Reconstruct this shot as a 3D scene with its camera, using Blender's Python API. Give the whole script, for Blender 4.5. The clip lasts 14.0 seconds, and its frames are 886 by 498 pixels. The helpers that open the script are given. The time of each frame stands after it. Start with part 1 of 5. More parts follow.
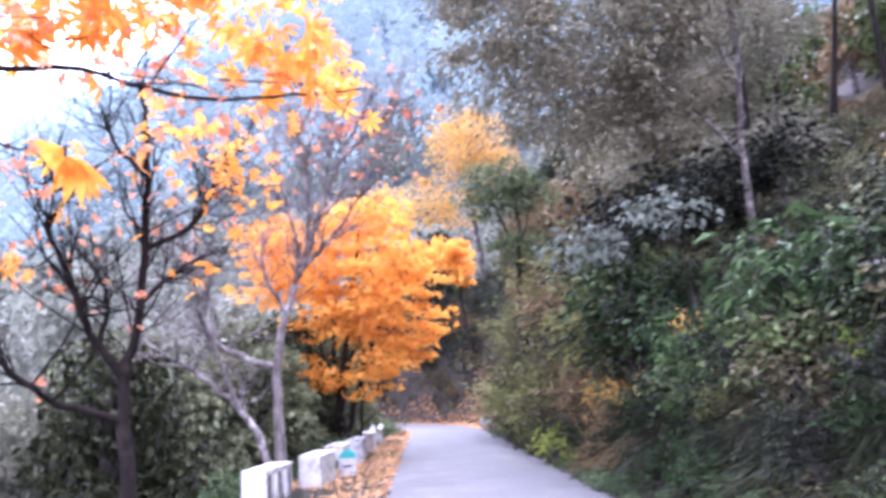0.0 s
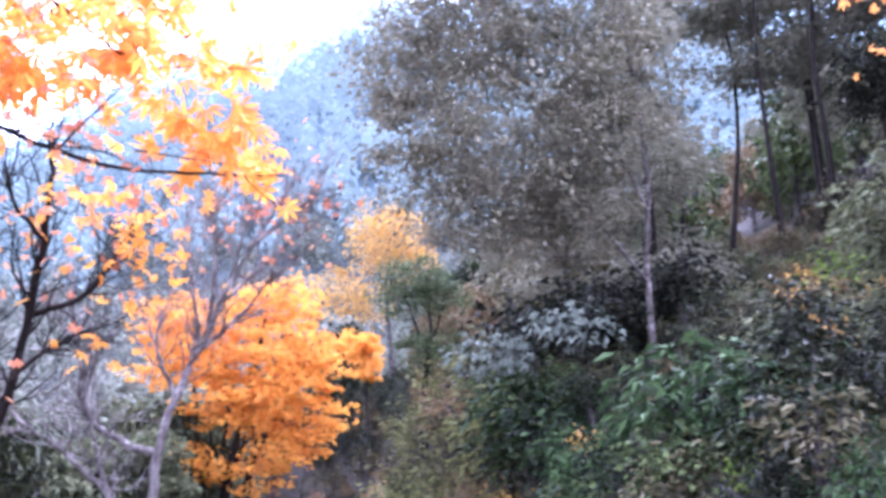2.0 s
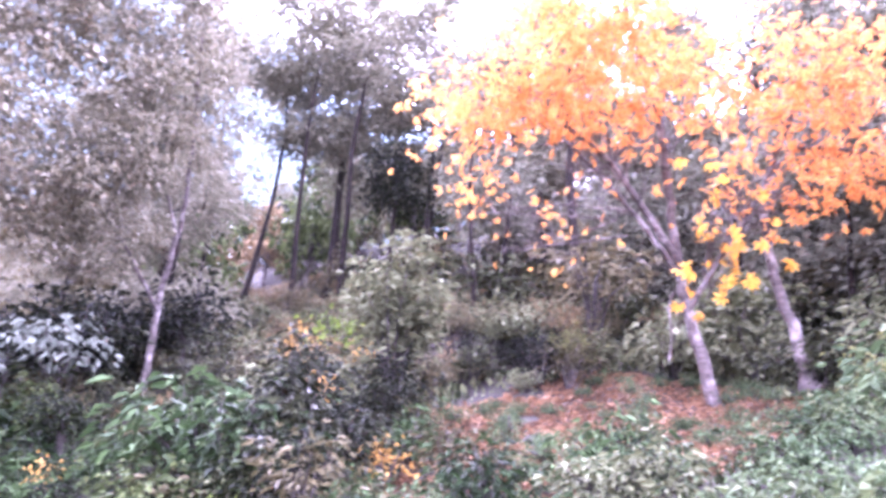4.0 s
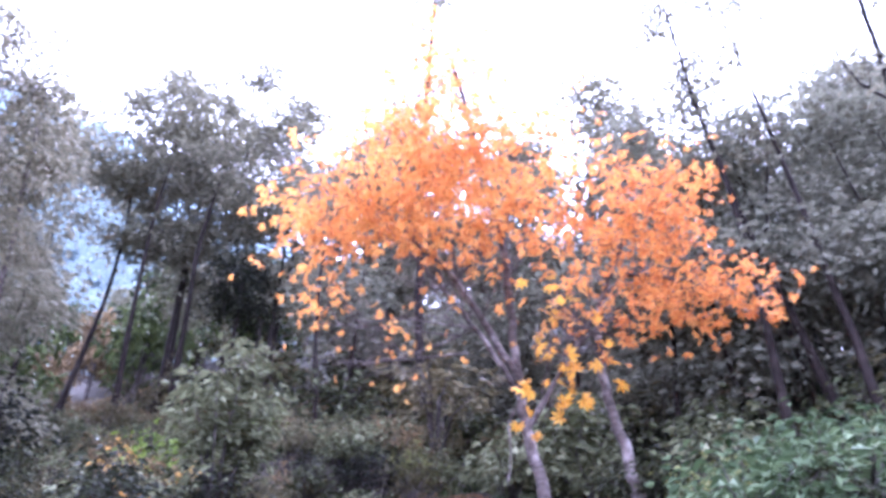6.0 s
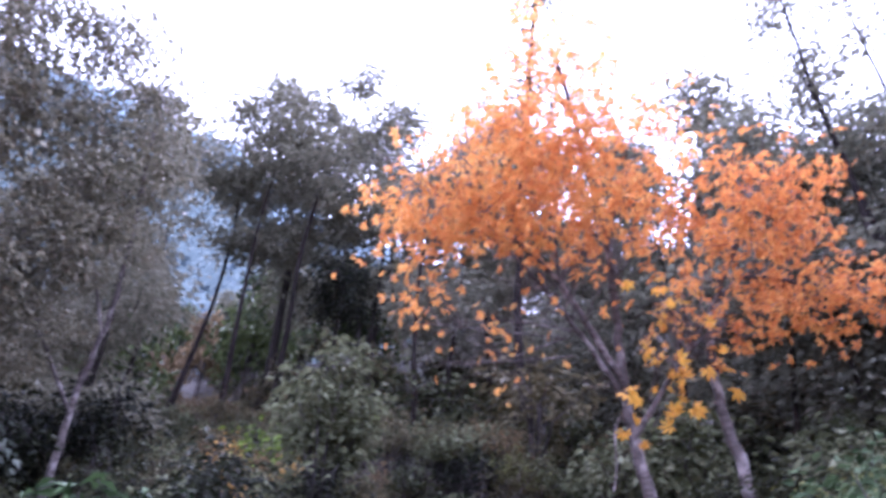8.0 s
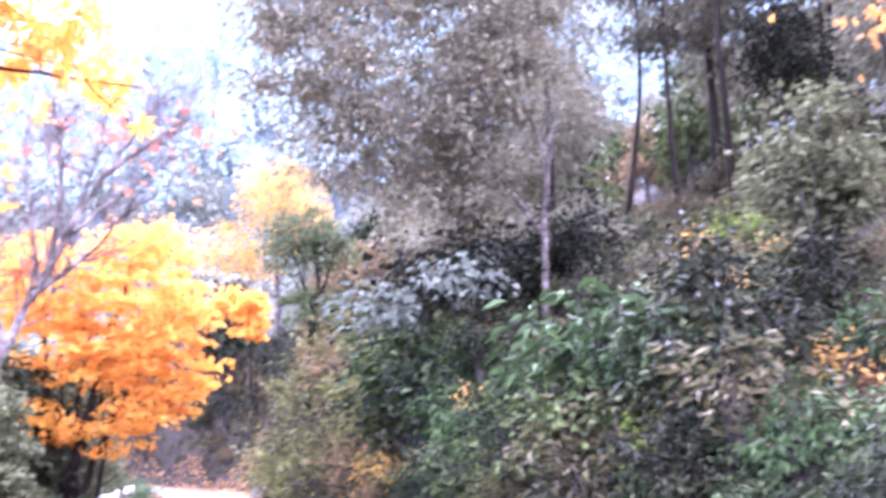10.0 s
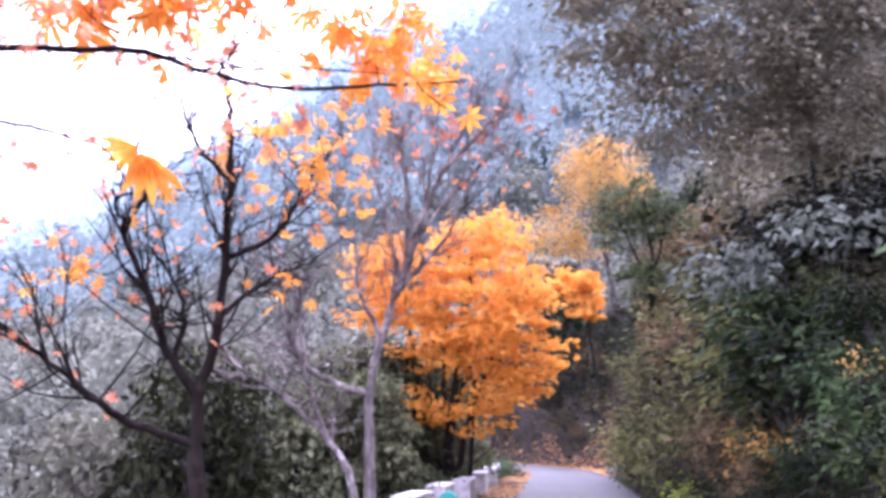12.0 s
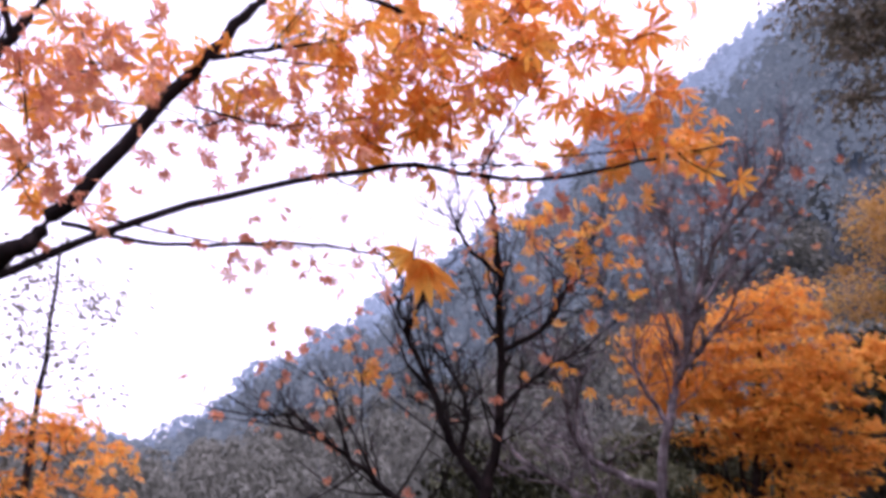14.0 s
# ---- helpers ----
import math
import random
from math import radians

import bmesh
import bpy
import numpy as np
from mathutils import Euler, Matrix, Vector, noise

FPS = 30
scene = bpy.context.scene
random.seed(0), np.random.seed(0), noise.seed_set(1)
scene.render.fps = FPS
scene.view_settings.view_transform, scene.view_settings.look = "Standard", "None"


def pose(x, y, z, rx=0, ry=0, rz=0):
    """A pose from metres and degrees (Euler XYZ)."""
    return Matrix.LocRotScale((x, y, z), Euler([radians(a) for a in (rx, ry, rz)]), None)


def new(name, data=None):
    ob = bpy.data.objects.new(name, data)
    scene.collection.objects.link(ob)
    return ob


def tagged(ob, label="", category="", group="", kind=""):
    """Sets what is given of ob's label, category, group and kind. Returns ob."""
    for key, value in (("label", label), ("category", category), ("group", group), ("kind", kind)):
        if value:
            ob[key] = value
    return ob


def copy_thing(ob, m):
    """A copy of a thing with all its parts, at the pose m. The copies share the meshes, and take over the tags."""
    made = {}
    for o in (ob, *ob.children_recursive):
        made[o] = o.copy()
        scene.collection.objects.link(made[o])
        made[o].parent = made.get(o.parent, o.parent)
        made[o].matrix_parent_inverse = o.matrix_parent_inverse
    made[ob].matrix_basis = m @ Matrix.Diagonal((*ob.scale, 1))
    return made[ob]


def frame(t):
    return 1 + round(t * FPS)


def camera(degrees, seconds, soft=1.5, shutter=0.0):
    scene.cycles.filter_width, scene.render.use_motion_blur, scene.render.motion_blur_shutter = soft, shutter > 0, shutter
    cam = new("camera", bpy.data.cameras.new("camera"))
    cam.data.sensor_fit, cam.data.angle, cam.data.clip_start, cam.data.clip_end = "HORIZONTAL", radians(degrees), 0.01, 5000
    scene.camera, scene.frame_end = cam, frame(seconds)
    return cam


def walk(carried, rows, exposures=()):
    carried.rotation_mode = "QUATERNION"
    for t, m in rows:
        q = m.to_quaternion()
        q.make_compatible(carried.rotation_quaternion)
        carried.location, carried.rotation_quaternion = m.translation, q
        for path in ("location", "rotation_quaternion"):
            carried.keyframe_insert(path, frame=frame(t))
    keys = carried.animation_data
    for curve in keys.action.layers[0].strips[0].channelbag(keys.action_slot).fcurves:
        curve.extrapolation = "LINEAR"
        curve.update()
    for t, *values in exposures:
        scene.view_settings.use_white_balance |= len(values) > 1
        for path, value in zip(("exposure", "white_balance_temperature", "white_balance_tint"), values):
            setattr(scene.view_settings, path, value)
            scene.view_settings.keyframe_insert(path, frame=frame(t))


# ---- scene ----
cam = camera(61.47, 14.0, soft=3.6, shutter=0.25)
# seconds, place, Euler angles
ROWS = [
    (0.0, 0.000, 0.000, 1.600, 101.20, 3.00, 0.00),
    (0.5, 0.084, -0.094, 1.582, 103.54, 2.39, -5.93),
    (1.0, 0.104, -0.055, 1.620, 106.27, 1.33, -5.59),
    (1.5, 0.124, 0.010, 1.641, 107.16, 0.74, -4.85),
    (2.0, 0.112, 0.035, 1.662, 108.40, -0.80, -7.60),
    (2.5, 0.118, -0.014, 1.654, 108.90, -2.63, -17.72),
    (3.0, 0.046, 0.008, 1.640, 110.07, -3.95, -28.98),
    (3.5, -0.055, 0.109, 1.554, 111.73, -2.83, -38.61),
    (4.0, -0.104, 0.285, 1.585, 112.38, -1.53, -46.61),
    (6.3, 0.152, 0.294, 1.590, 122.32, 1.25, -58.71),
    (6.5, 0.149, 0.298, 1.610, 123.25, 0.32, -59.11),
    (7.0, 0.196, 0.318, 1.620, 124.90, -0.08, -60.53),
    (7.2, 0.211, 0.348, 1.616, 125.13, -0.57, -59.32),
    (9.3, 0.549, 0.968, 1.570, 112.25, -1.04, -32.34),
    (9.5, 0.584, 1.052, 1.569, 111.31, -0.20, -28.25),
    (10.0, 0.563, 1.236, 1.621, 106.02, -0.83, -15.71),
    (10.5, 0.509, 1.377, 1.595, 103.37, -0.63, -7.81),
    (11.0, 0.464, 1.494, 1.609, 103.34, -1.05, -0.33),
    (11.5, 0.394, 1.580, 1.617, 103.58, -0.55, 4.00),
    (12.0, 0.352, 1.671, 1.613, 104.16, -0.24, 9.72),
    (12.5, 0.359, 1.703, 1.621, 104.86, 0.17, 14.52),
    (13.0, 0.306, 1.745, 1.643, 105.24, -0.12, 19.39),
    (13.5, 0.252, 1.746, 1.653, 105.04, -0.49, 25.24),
    (14.0, 0.206, 1.781, 1.681, 110.48, -0.89, 30.37),
]
EXPOSURES = [(0.0, 3.46, 5200, 32), (0.5, 3.83, 5200, 38), (1.5, 3.37, 5030, 34), (2.5, 3.61, 4860, 32), (3.5, 4.4, 5170, 43), (4.2, 4.6, 5210, 54), (6.3, 3.28, 4860, 34), (7.2, 2.49, 4840, 37), (9.3, 3.92, 5170, 36), (10.0, 4.3, 5140, 42), (10.5, 4.12, 5330, 46), (11.0, 3.75, 5320, 44), (12.0, 3.04, 5370, 40), (13.0, 2.32, 5660, 48), (14.0, 1.38, 5700, 45)]
walk(cam, [(t, pose(x, y, z, a, b, c)) for t, x, y, z, a, b, c in ROWS], EXPOSURES)

# ---- light: an overcast sky and a veiled sun ----
SUN_HEIGHT, SUN_TURN = 62, 250
world = bpy.data.worlds.new("overcast_sky")
world.use_nodes = True
scene.world = world
wn, wl = world.node_tree.nodes, world.node_tree.links
sky = wn.new("ShaderNodeTexSky")
sky.sky_type, sky.sun_disc = "NISHITA", False
sky.sun_elevation, sky.sun_rotation, sky.dust_density = radians(SUN_HEIGHT), radians(SUN_TURN), 4.0
cloud = wn.new("ShaderNodeMix")
cloud.data_type = "RGBA"
cloud.inputs["Factor"].default_value = 0.88
cloud.inputs["B"].default_value = (10.5, 10.4, 10.8, 1)
wl.new(sky.outputs[0], cloud.inputs["A"])
wl.new(cloud.outputs["Result"], wn["Background"].inputs["Color"])
wn["Background"].inputs["Strength"].default_value = 0.075
sun = new("sun", bpy.data.lights.new("sun", "SUN"))
sun.data.energy, sun.data.angle, sun.data.color = 1.5, radians(60), (1.0, 0.965, 0.93)
sun.matrix_basis = pose(0, 0, 60, 90 - SUN_HEIGHT, 0, 180 - SUN_TURN + 180)


# ---- materials ----
def material(name, rough=0.8):
    m = bpy.data.materials.new(name)
    m.use_nodes = True
    b = m.node_tree.nodes["Principled BSDF"]
    b.inputs["Roughness"].default_value = rough
    return m, m.node_tree.nodes, m.node_tree.links, b


def ramp(nodes, stops):
    r = nodes.new("ShaderNodeValToRGB")
    e = r.color_ramp.elements
    while len(e) < len(stops):
        e.new(0.5)
    for k, (p, c) in zip(e, stops):
        k.position, k.color = p, (*c, 1)
    return r


def mixed(nodes, links, a, b, factor, how="MIX"):
    m = nodes.new("ShaderNodeMix")
    m.data_type, m.blend_type = "RGBA", how
    for key, v in (("A", a), ("B", b), ("Factor", factor)):
        if isinstance(v, (int, float)):
            m.inputs[key].default_value = v
        elif isinstance(v, tuple):
            m.inputs[key].default_value = (*v, 1)
        else:
            links.new(v, m.inputs[key])
    return m.outputs["Result"]


def noise_at(nodes, links, scale, detail=4, rough=0.6, stretch=None):
    g = nodes.new("ShaderNodeNewGeometry")
    n = nodes.new("ShaderNodeTexNoise")
    n.inputs["Scale"].default_value, n.inputs["Detail"].default_value, n.inputs["Roughness"].default_value = scale, detail, rough
    if stretch:
        mp = nodes.new("ShaderNodeMapping")
        mp.inputs["Scale"].default_value = stretch
        links.new(g.outputs["Position"], mp.inputs["Vector"])
        links.new(mp.outputs[0], n.inputs["Vector"])
    else:
        links.new(g.outputs["Position"], n.inputs["Vector"])
    return n.outputs[0]


def bumped(nodes, links, b, height, strength, distance=0.02):
    k = nodes.new("ShaderNodeBump")
    k.inputs["Strength"].default_value, k.inputs["Distance"].default_value = strength, distance
    links.new(height, k.inputs["Height"])
    links.new(k.outputs[0], b.inputs["Normal"])


def leaf_material(name, colours, rough=0.5, through_light=0.35, patch=0.25, gloss=0.22, own_tone=0.4):
    """Leaves: each leaf has its own shade, with slow drifts over the crown, and light comes through."""
    m, n, l, b = material(name, rough)
    b.inputs["Specular IOR Level"].default_value = gloss
    g = n.new("ShaderNodeNewGeometry")
    k = len(colours)
    r = ramp(n, [(i / max(k - 1, 1), c) for i, c in enumerate(colours)])
    add = n.new("ShaderNodeMath")
    add.operation = "ADD"
    sc = n.new("ShaderNodeMath")
    sc.operation = "MULTIPLY_ADD"
    sc.inputs[1].default_value, sc.inputs[2].default_value = patch * 4, -patch * 2
    l.new(noise_at(n, l, 0.9, 2), sc.inputs[0])
    leafwise = n.new("ShaderNodeMath")
    leafwise.operation = "MULTIPLY_ADD"
    leafwise.inputs[1].default_value, leafwise.inputs[2].default_value = 0.64, 0.18
    l.new(g.outputs["Random Per Island"], leafwise.inputs[0])
    l.new(leafwise.outputs[0], add.inputs[0])
    l.new(sc.outputs[0], add.inputs[1])
    own = n.new("ShaderNodeMath")
    own.operation = "MULTIPLY_ADD"
    own.inputs[1].default_value = own_tone
    l.new(n.new("ShaderNodeObjectInfo").outputs["Random"], own.inputs[0])
    l.new(add.outputs[0], own.inputs[2])
    low = n.new("ShaderNodeMath")
    low.inputs[1].default_value = -own_tone / 2
    l.new(own.outputs[0], low.inputs[0])
    l.new(low.outputs[0], r.inputs[0])
    vein = ramp(n, [(0.3, (0.8, 0.8, 0.8)), (0.7, (1.1, 1.1, 1.1))])
    l.new(noise_at(n, l, 40, 2), vein.inputs[0])
    col = mixed(n, l, r.outputs[0], vein.outputs[0], 1.0, "MULTIPLY")
    l.new(col, b.inputs["Base Color"])
    t = n.new("ShaderNodeBsdfTranslucent")
    l.new(col, t.inputs["Color"])
    ms = n.new("ShaderNodeMixShader")
    ms.inputs[0].default_value = through_light
    l.new(b.outputs[0], ms.inputs[1])
    l.new(t.outputs[0], ms.inputs[2])
    l.new(ms.outputs[0], n["Material Output"].inputs["Surface"])
    return m


def backdrop_material(name, colour, haze_glow):
    """Far wooded mountain sides: a dull surface, with the haze of miles of bright air painted in as faint emission."""
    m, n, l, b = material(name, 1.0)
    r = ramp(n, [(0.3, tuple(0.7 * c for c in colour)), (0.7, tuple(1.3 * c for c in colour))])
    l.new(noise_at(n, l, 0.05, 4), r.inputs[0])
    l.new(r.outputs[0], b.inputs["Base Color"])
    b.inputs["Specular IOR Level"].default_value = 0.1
    groves = ramp(n, [(0.38, tuple(0.72 * c for c in haze_glow)), (0.62, tuple(1.15 * c for c in haze_glow))])
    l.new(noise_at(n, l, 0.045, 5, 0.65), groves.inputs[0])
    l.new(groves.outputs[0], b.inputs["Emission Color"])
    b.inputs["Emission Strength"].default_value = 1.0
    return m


def bark_material(name, dark, pale, scale=9.0, moss=None, stretch=(1, 1, 0.22)):
    m, n, l, b = material(name, 0.9)
    b.inputs["Specular IOR Level"].default_value = 0.15
    streak = noise_at(n, l, scale, 5, 0.7, stretch)
    r = ramp(n, [(0.32, dark), (0.68, pale)])
    l.new(streak, r.inputs[0])
    col = r.outputs[0]
    spots = ramp(n, [(0.52, (0, 0, 0)), (0.66, (1, 1, 1))])
    l.new(noise_at(n, l, 3.1, 3), spots.inputs[0])
    col = mixed(n, l, col, moss or tuple(min(1, 1.6 * c) for c in pale), spots.outputs[0])
    l.new(col, b.inputs["Base Color"])
    bumped(n, l, b, streak, 0.8, 0.03)
    return m


MAT = {
    "orange": leaf_material("orange_leaves", [(0.620, 0.190, 0.035), (0.820, 0.310, 0.042), (0.870, 0.400, 0.050), (0.910, 0.520, 0.085)], 0.45, 0.5),
    "maple": leaf_material("maple_leaves", [(0.600, 0.220, 0.035), (0.800, 0.370, 0.050), (0.870, 0.480, 0.075), (0.920, 0.600, 0.140)], 0.5, 0.5),
    "apricot": leaf_material("apricot_leaves", [(0.47, 0.155, 0.046), (0.65, 0.268, 0.072), (0.72, 0.35, 0.09), (0.76, 0.46, 0.14)], 0.55, 0.5),
    "rust": leaf_material("rust_leaves", [(0.44, 0.13, 0.07), (0.66, 0.25, 0.12), (0.76, 0.38, 0.18)], 0.6, 0.4),
    "yellow": leaf_material("yellow_leaves", [(0.34, 0.19, 0.05), (0.50, 0.29, 0.075), (0.60, 0.38, 0.10)], 0.6, 0.4),
    "ochre": leaf_material("ochre_leaves", [(0.085, 0.058, 0.027), (0.15, 0.103, 0.049), (0.235, 0.165, 0.083)], 0.6, 0.3),
    "olive": leaf_material("olive_leaves", [(0.014, 0.012, 0.005), (0.036, 0.031, 0.013), (0.080, 0.068, 0.030), (0.15, 0.13, 0.07)], 0.5, 0.2, gloss=0.15, own_tone=0.8),
    # Green, jade, fern and sage are darkened in colour, standing for the bank's shade.
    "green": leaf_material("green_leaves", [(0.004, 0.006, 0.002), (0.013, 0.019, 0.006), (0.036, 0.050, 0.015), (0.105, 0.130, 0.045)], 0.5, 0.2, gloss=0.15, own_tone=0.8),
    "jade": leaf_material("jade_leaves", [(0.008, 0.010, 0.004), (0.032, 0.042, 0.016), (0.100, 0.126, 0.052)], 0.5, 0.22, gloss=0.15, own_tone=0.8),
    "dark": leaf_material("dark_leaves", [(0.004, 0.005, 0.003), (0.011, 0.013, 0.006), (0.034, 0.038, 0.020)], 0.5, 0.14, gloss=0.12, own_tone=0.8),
    "silver": leaf_material("silver_leaves", [(0.066, 0.076, 0.058), (0.142, 0.160, 0.124), (0.265, 0.285, 0.235)], 0.5, 0.2, gloss=0.15),
    "lime": leaf_material("lime_leaves", [(0.06, 0.10, 0.018), (0.16, 0.22, 0.032), (0.32, 0.36, 0.055)], 0.5, 0.35),
    "grey": leaf_material("grey_leaves", [(0.098, 0.092, 0.056), (0.160, 0.150, 0.098), (0.245, 0.230, 0.165)], 0.5, 0.4),
    "oak": leaf_material("evergreen_leaves", [(0.062, 0.055, 0.031), (0.126, 0.114, 0.069), (0.195, 0.178, 0.114), (0.31, 0.29, 0.215)], 0.4, 0.26, gloss=0.16),
    "thicket": leaf_material("thicket_leaves", [(0.090, 0.088, 0.058), (0.155, 0.152, 0.106), (0.240, 0.236, 0.178)], 0.6, 0.4, own_tone=0.6),
    "valley": leaf_material("valley_leaves", [(0.075, 0.078, 0.056), (0.150, 0.158, 0.114), (0.230, 0.240, 0.178), (0.30, 0.31, 0.24)], 0.8, 0.3, 0.12, own_tone=0.7),
    # Haze of the air put into the leaf colour: greyed and evened out.
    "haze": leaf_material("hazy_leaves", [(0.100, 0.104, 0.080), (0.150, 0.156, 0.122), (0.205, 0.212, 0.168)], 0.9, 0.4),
    "fern": leaf_material("fern_leaves", [(0.006, 0.011, 0.003), (0.023, 0.042, 0.013), (0.078, 0.122, 0.044)], 0.5, 0.22, gloss=0.15, own_tone=0.8),
    "sage": leaf_material("sage_leaves", [(0.011, 0.012, 0.005), (0.030, 0.033, 0.014), (0.072, 0.079, 0.036), (0.135, 0.145, 0.072)], 0.5, 0.2, gloss=0.15, own_tone=0.8),
    "brush": leaf_material("pale_brush_leaves", [(0.042, 0.038, 0.018), (0.085, 0.077, 0.040), (0.145, 0.130, 0.074), (0.205, 0.188, 0.118)], 0.6, 0.35, gloss=0.12),
    "amber": leaf_material("amber_leaves", [(0.56, 0.23, 0.035), (0.68, 0.34, 0.045), (0.75, 0.45, 0.07)], 0.5, 0.5),
    "mint": leaf_material("pale_green_leaves", [(0.040, 0.043, 0.019), (0.092, 0.098, 0.048), (0.155, 0.163, 0.088), (0.22, 0.228, 0.138)], 0.55, 0.3, gloss=0.12),
    "moss": leaf_material("moss_leaves", [(0.040, 0.042, 0.014), (0.125, 0.128, 0.042), (0.260, 0.255, 0.085)], 0.5, 0.3),
    # Haze is put into both as emission, paler and stronger farther off.
    "blue": backdrop_material("hazed_mountain", (0.036, 0.040, 0.035), (0.050, 0.064, 0.067)),
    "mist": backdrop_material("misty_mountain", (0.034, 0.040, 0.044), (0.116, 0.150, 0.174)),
    "straw": leaf_material("dry_grass", [(0.11, 0.075, 0.035), (0.20, 0.14, 0.068), (0.30, 0.215, 0.115)], 0.7, 0.3),
    # Grass darkened in colour to stand for shade on the bank face.
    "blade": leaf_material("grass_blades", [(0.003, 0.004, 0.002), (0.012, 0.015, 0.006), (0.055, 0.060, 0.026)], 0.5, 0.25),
    "litter": leaf_material("fallen_leaves", [(0.10, 0.060, 0.038), (0.21, 0.122, 0.070), (0.36, 0.205, 0.112), (0.41, 0.32, 0.24)], 0.8, 0.15),
    "weed": leaf_material("weed_leaves", [(0.020, 0.036, 0.013), (0.058, 0.088, 0.036), (0.125, 0.165, 0.078)], 0.5, 0.3, gloss=0.15),
    "verge_litter": leaf_material("verge_leaves", [(0.30, 0.15, 0.07), (0.52, 0.28, 0.12), (0.66, 0.40, 0.19), (0.56, 0.43, 0.32)], 0.8, 0.15),
    "bark_dark": bark_material("dark_bark", (0.006, 0.004, 0.0035), (0.019, 0.0135, 0.0115), moss=(0.028, 0.021, 0.018)),
    "bark_pale": bark_material("pale_bark", (0.045, 0.036, 0.034), (0.22, 0.19, 0.18), 8.0, (0.37, 0.33, 0.315), (1, 1, 0.5)),
    "bark_mid": bark_material("brownish_grey_bark", (0.032, 0.025, 0.022), (0.15, 0.125, 0.115), 6.0, (0.27, 0.235, 0.22), (0.7, 0.7, 2.2)),
    "bark_grey": bark_material("grey_bark", (0.02, 0.016, 0.015), (0.085, 0.072, 0.067), moss=(0.14, 0.125, 0.115)),
}


def ground_material():
    m, n, l, b = material("hillside_soil", 0.95)
    # Soil darkened in colour throughout, to stand for unlit hollows on the bank.
    r = ramp(n, [(0.25, (0.007, 0.005, 0.003)), (0.45, (0.020, 0.013, 0.008)), (0.6, (0.016, 0.012, 0.006)), (0.8, (0.040, 0.026, 0.015))])
    l.new(noise_at(n, l, 0.7, 6), r.inputs[0])
    fine = ramp(n, [(0.3, (0.55, 0.55, 0.55)), (0.7, (1.35, 1.3, 1.25))])
    f = noise_at(n, l, 9, 5, 0.7)
    l.new(f, fine.inputs[0])
    col = mixed(n, l, r.outputs[0], fine.outputs[0], 1.0, "MULTIPLY")
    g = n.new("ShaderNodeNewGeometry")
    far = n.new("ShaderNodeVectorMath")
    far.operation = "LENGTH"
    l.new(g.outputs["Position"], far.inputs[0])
    # wooded is a haze factor: far ground's colour is painted blue-grey with distance.
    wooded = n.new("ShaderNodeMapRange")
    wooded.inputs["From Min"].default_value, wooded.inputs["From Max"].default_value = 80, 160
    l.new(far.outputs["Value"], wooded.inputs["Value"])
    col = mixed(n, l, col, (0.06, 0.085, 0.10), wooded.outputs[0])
    l.new(col, b.inputs["Base Color"])
    bumped(n, l, b, f, 0.9, 0.06)
    return m


def asphalt_material():
    m, n, l, b = material("worn_asphalt", 0.75)
    r = ramp(n, [(0.3, (0.058, 0.056, 0.056)), (0.7, (0.090, 0.087, 0.086))])
    l.new(noise_at(n, l, 0.6, 5), r.inputs[0])
    grit = ramp(n, [(0.3, (0.75, 0.75, 0.75)), (0.72, (1.2, 1.2, 1.2))])
    g = noise_at(n, l, 60, 3, 0.7)
    l.new(g, grit.inputs[0])
    dust = ramp(n, [(0.55, (0, 0, 0)), (0.75, (0.6, 0.6, 0.6))])
    l.new(noise_at(n, l, 1.7, 4), dust.inputs[0])
    col = mixed(n, l, r.outputs[0], grit.outputs[0], 1.0, "MULTIPLY")
    col = mixed(n, l, col, (0.15, 0.13, 0.115), dust.outputs[0])
    l.new(col, b.inputs["Base Color"])
    bumped(n, l, b, g, 0.4, 0.01)
    return m


def paint_material(name, colour, dirt=(0.30, 0.27, 0.23), amount=0.62):
    m, n, l, b = material(name, 0.8)
    g = noise_at(n, l, 5, 5, 0.7)
    r = ramp(n, [(amount - 0.12, (0, 0, 0)), (amount + 0.15, (1, 1, 1))])
    l.new(g, r.inputs[0])
    l.new(mixed(n, l, colour, dirt, r.outputs[0]), b.inputs["Base Color"])
    bumped(n, l, b, noise_at(n, l, 30, 4), 0.5, 0.01)
    return m


MAT["soil"], MAT["asphalt"] = ground_material(), asphalt_material()
MAT["whitewash"] = paint_material("whitewashed_stone", (0.50, 0.48, 0.49), (0.20, 0.18, 0.16), 0.56)
MAT["concrete"] = paint_material("bare_concrete", (0.36, 0.34, 0.31), (0.12, 0.11, 0.10), 0.5)
MAT["black_paint"] = paint_material("faded_black_paint", (0.05, 0.05, 0.05), (0.25, 0.23, 0.2), 0.66)
MAT["teal_paint"] = paint_material("teal_paint", (0.03, 0.28, 0.24), (0.2, 0.3, 0.26), 0.7)


# ---- mesh tools ----
def tri_mesh(name, V, F, mat, smooth=False):
    V, F = np.asarray(V, np.float32), np.asarray(F, np.int32)
    me = bpy.data.meshes.new(name)
    me.vertices.add(len(V))
    me.vertices.foreach_set("co", V.ravel())
    me.loops.add(F.size)
    me.loops.foreach_set("vertex_index", F.ravel())
    me.polygons.add(len(F))
    me.polygons.foreach_set("loop_start", np.arange(len(F), dtype=np.int32) * F.shape[1])
    me.polygons.foreach_set("use_smooth", np.full(len(F), smooth))
    me.update(calc_edges=True)
    me.materials.append(MAT[mat])
    return me


def part(name, me, parent, label=""):
    ob = new(name, me)
    ob.parent = parent
    return tagged(ob, label)


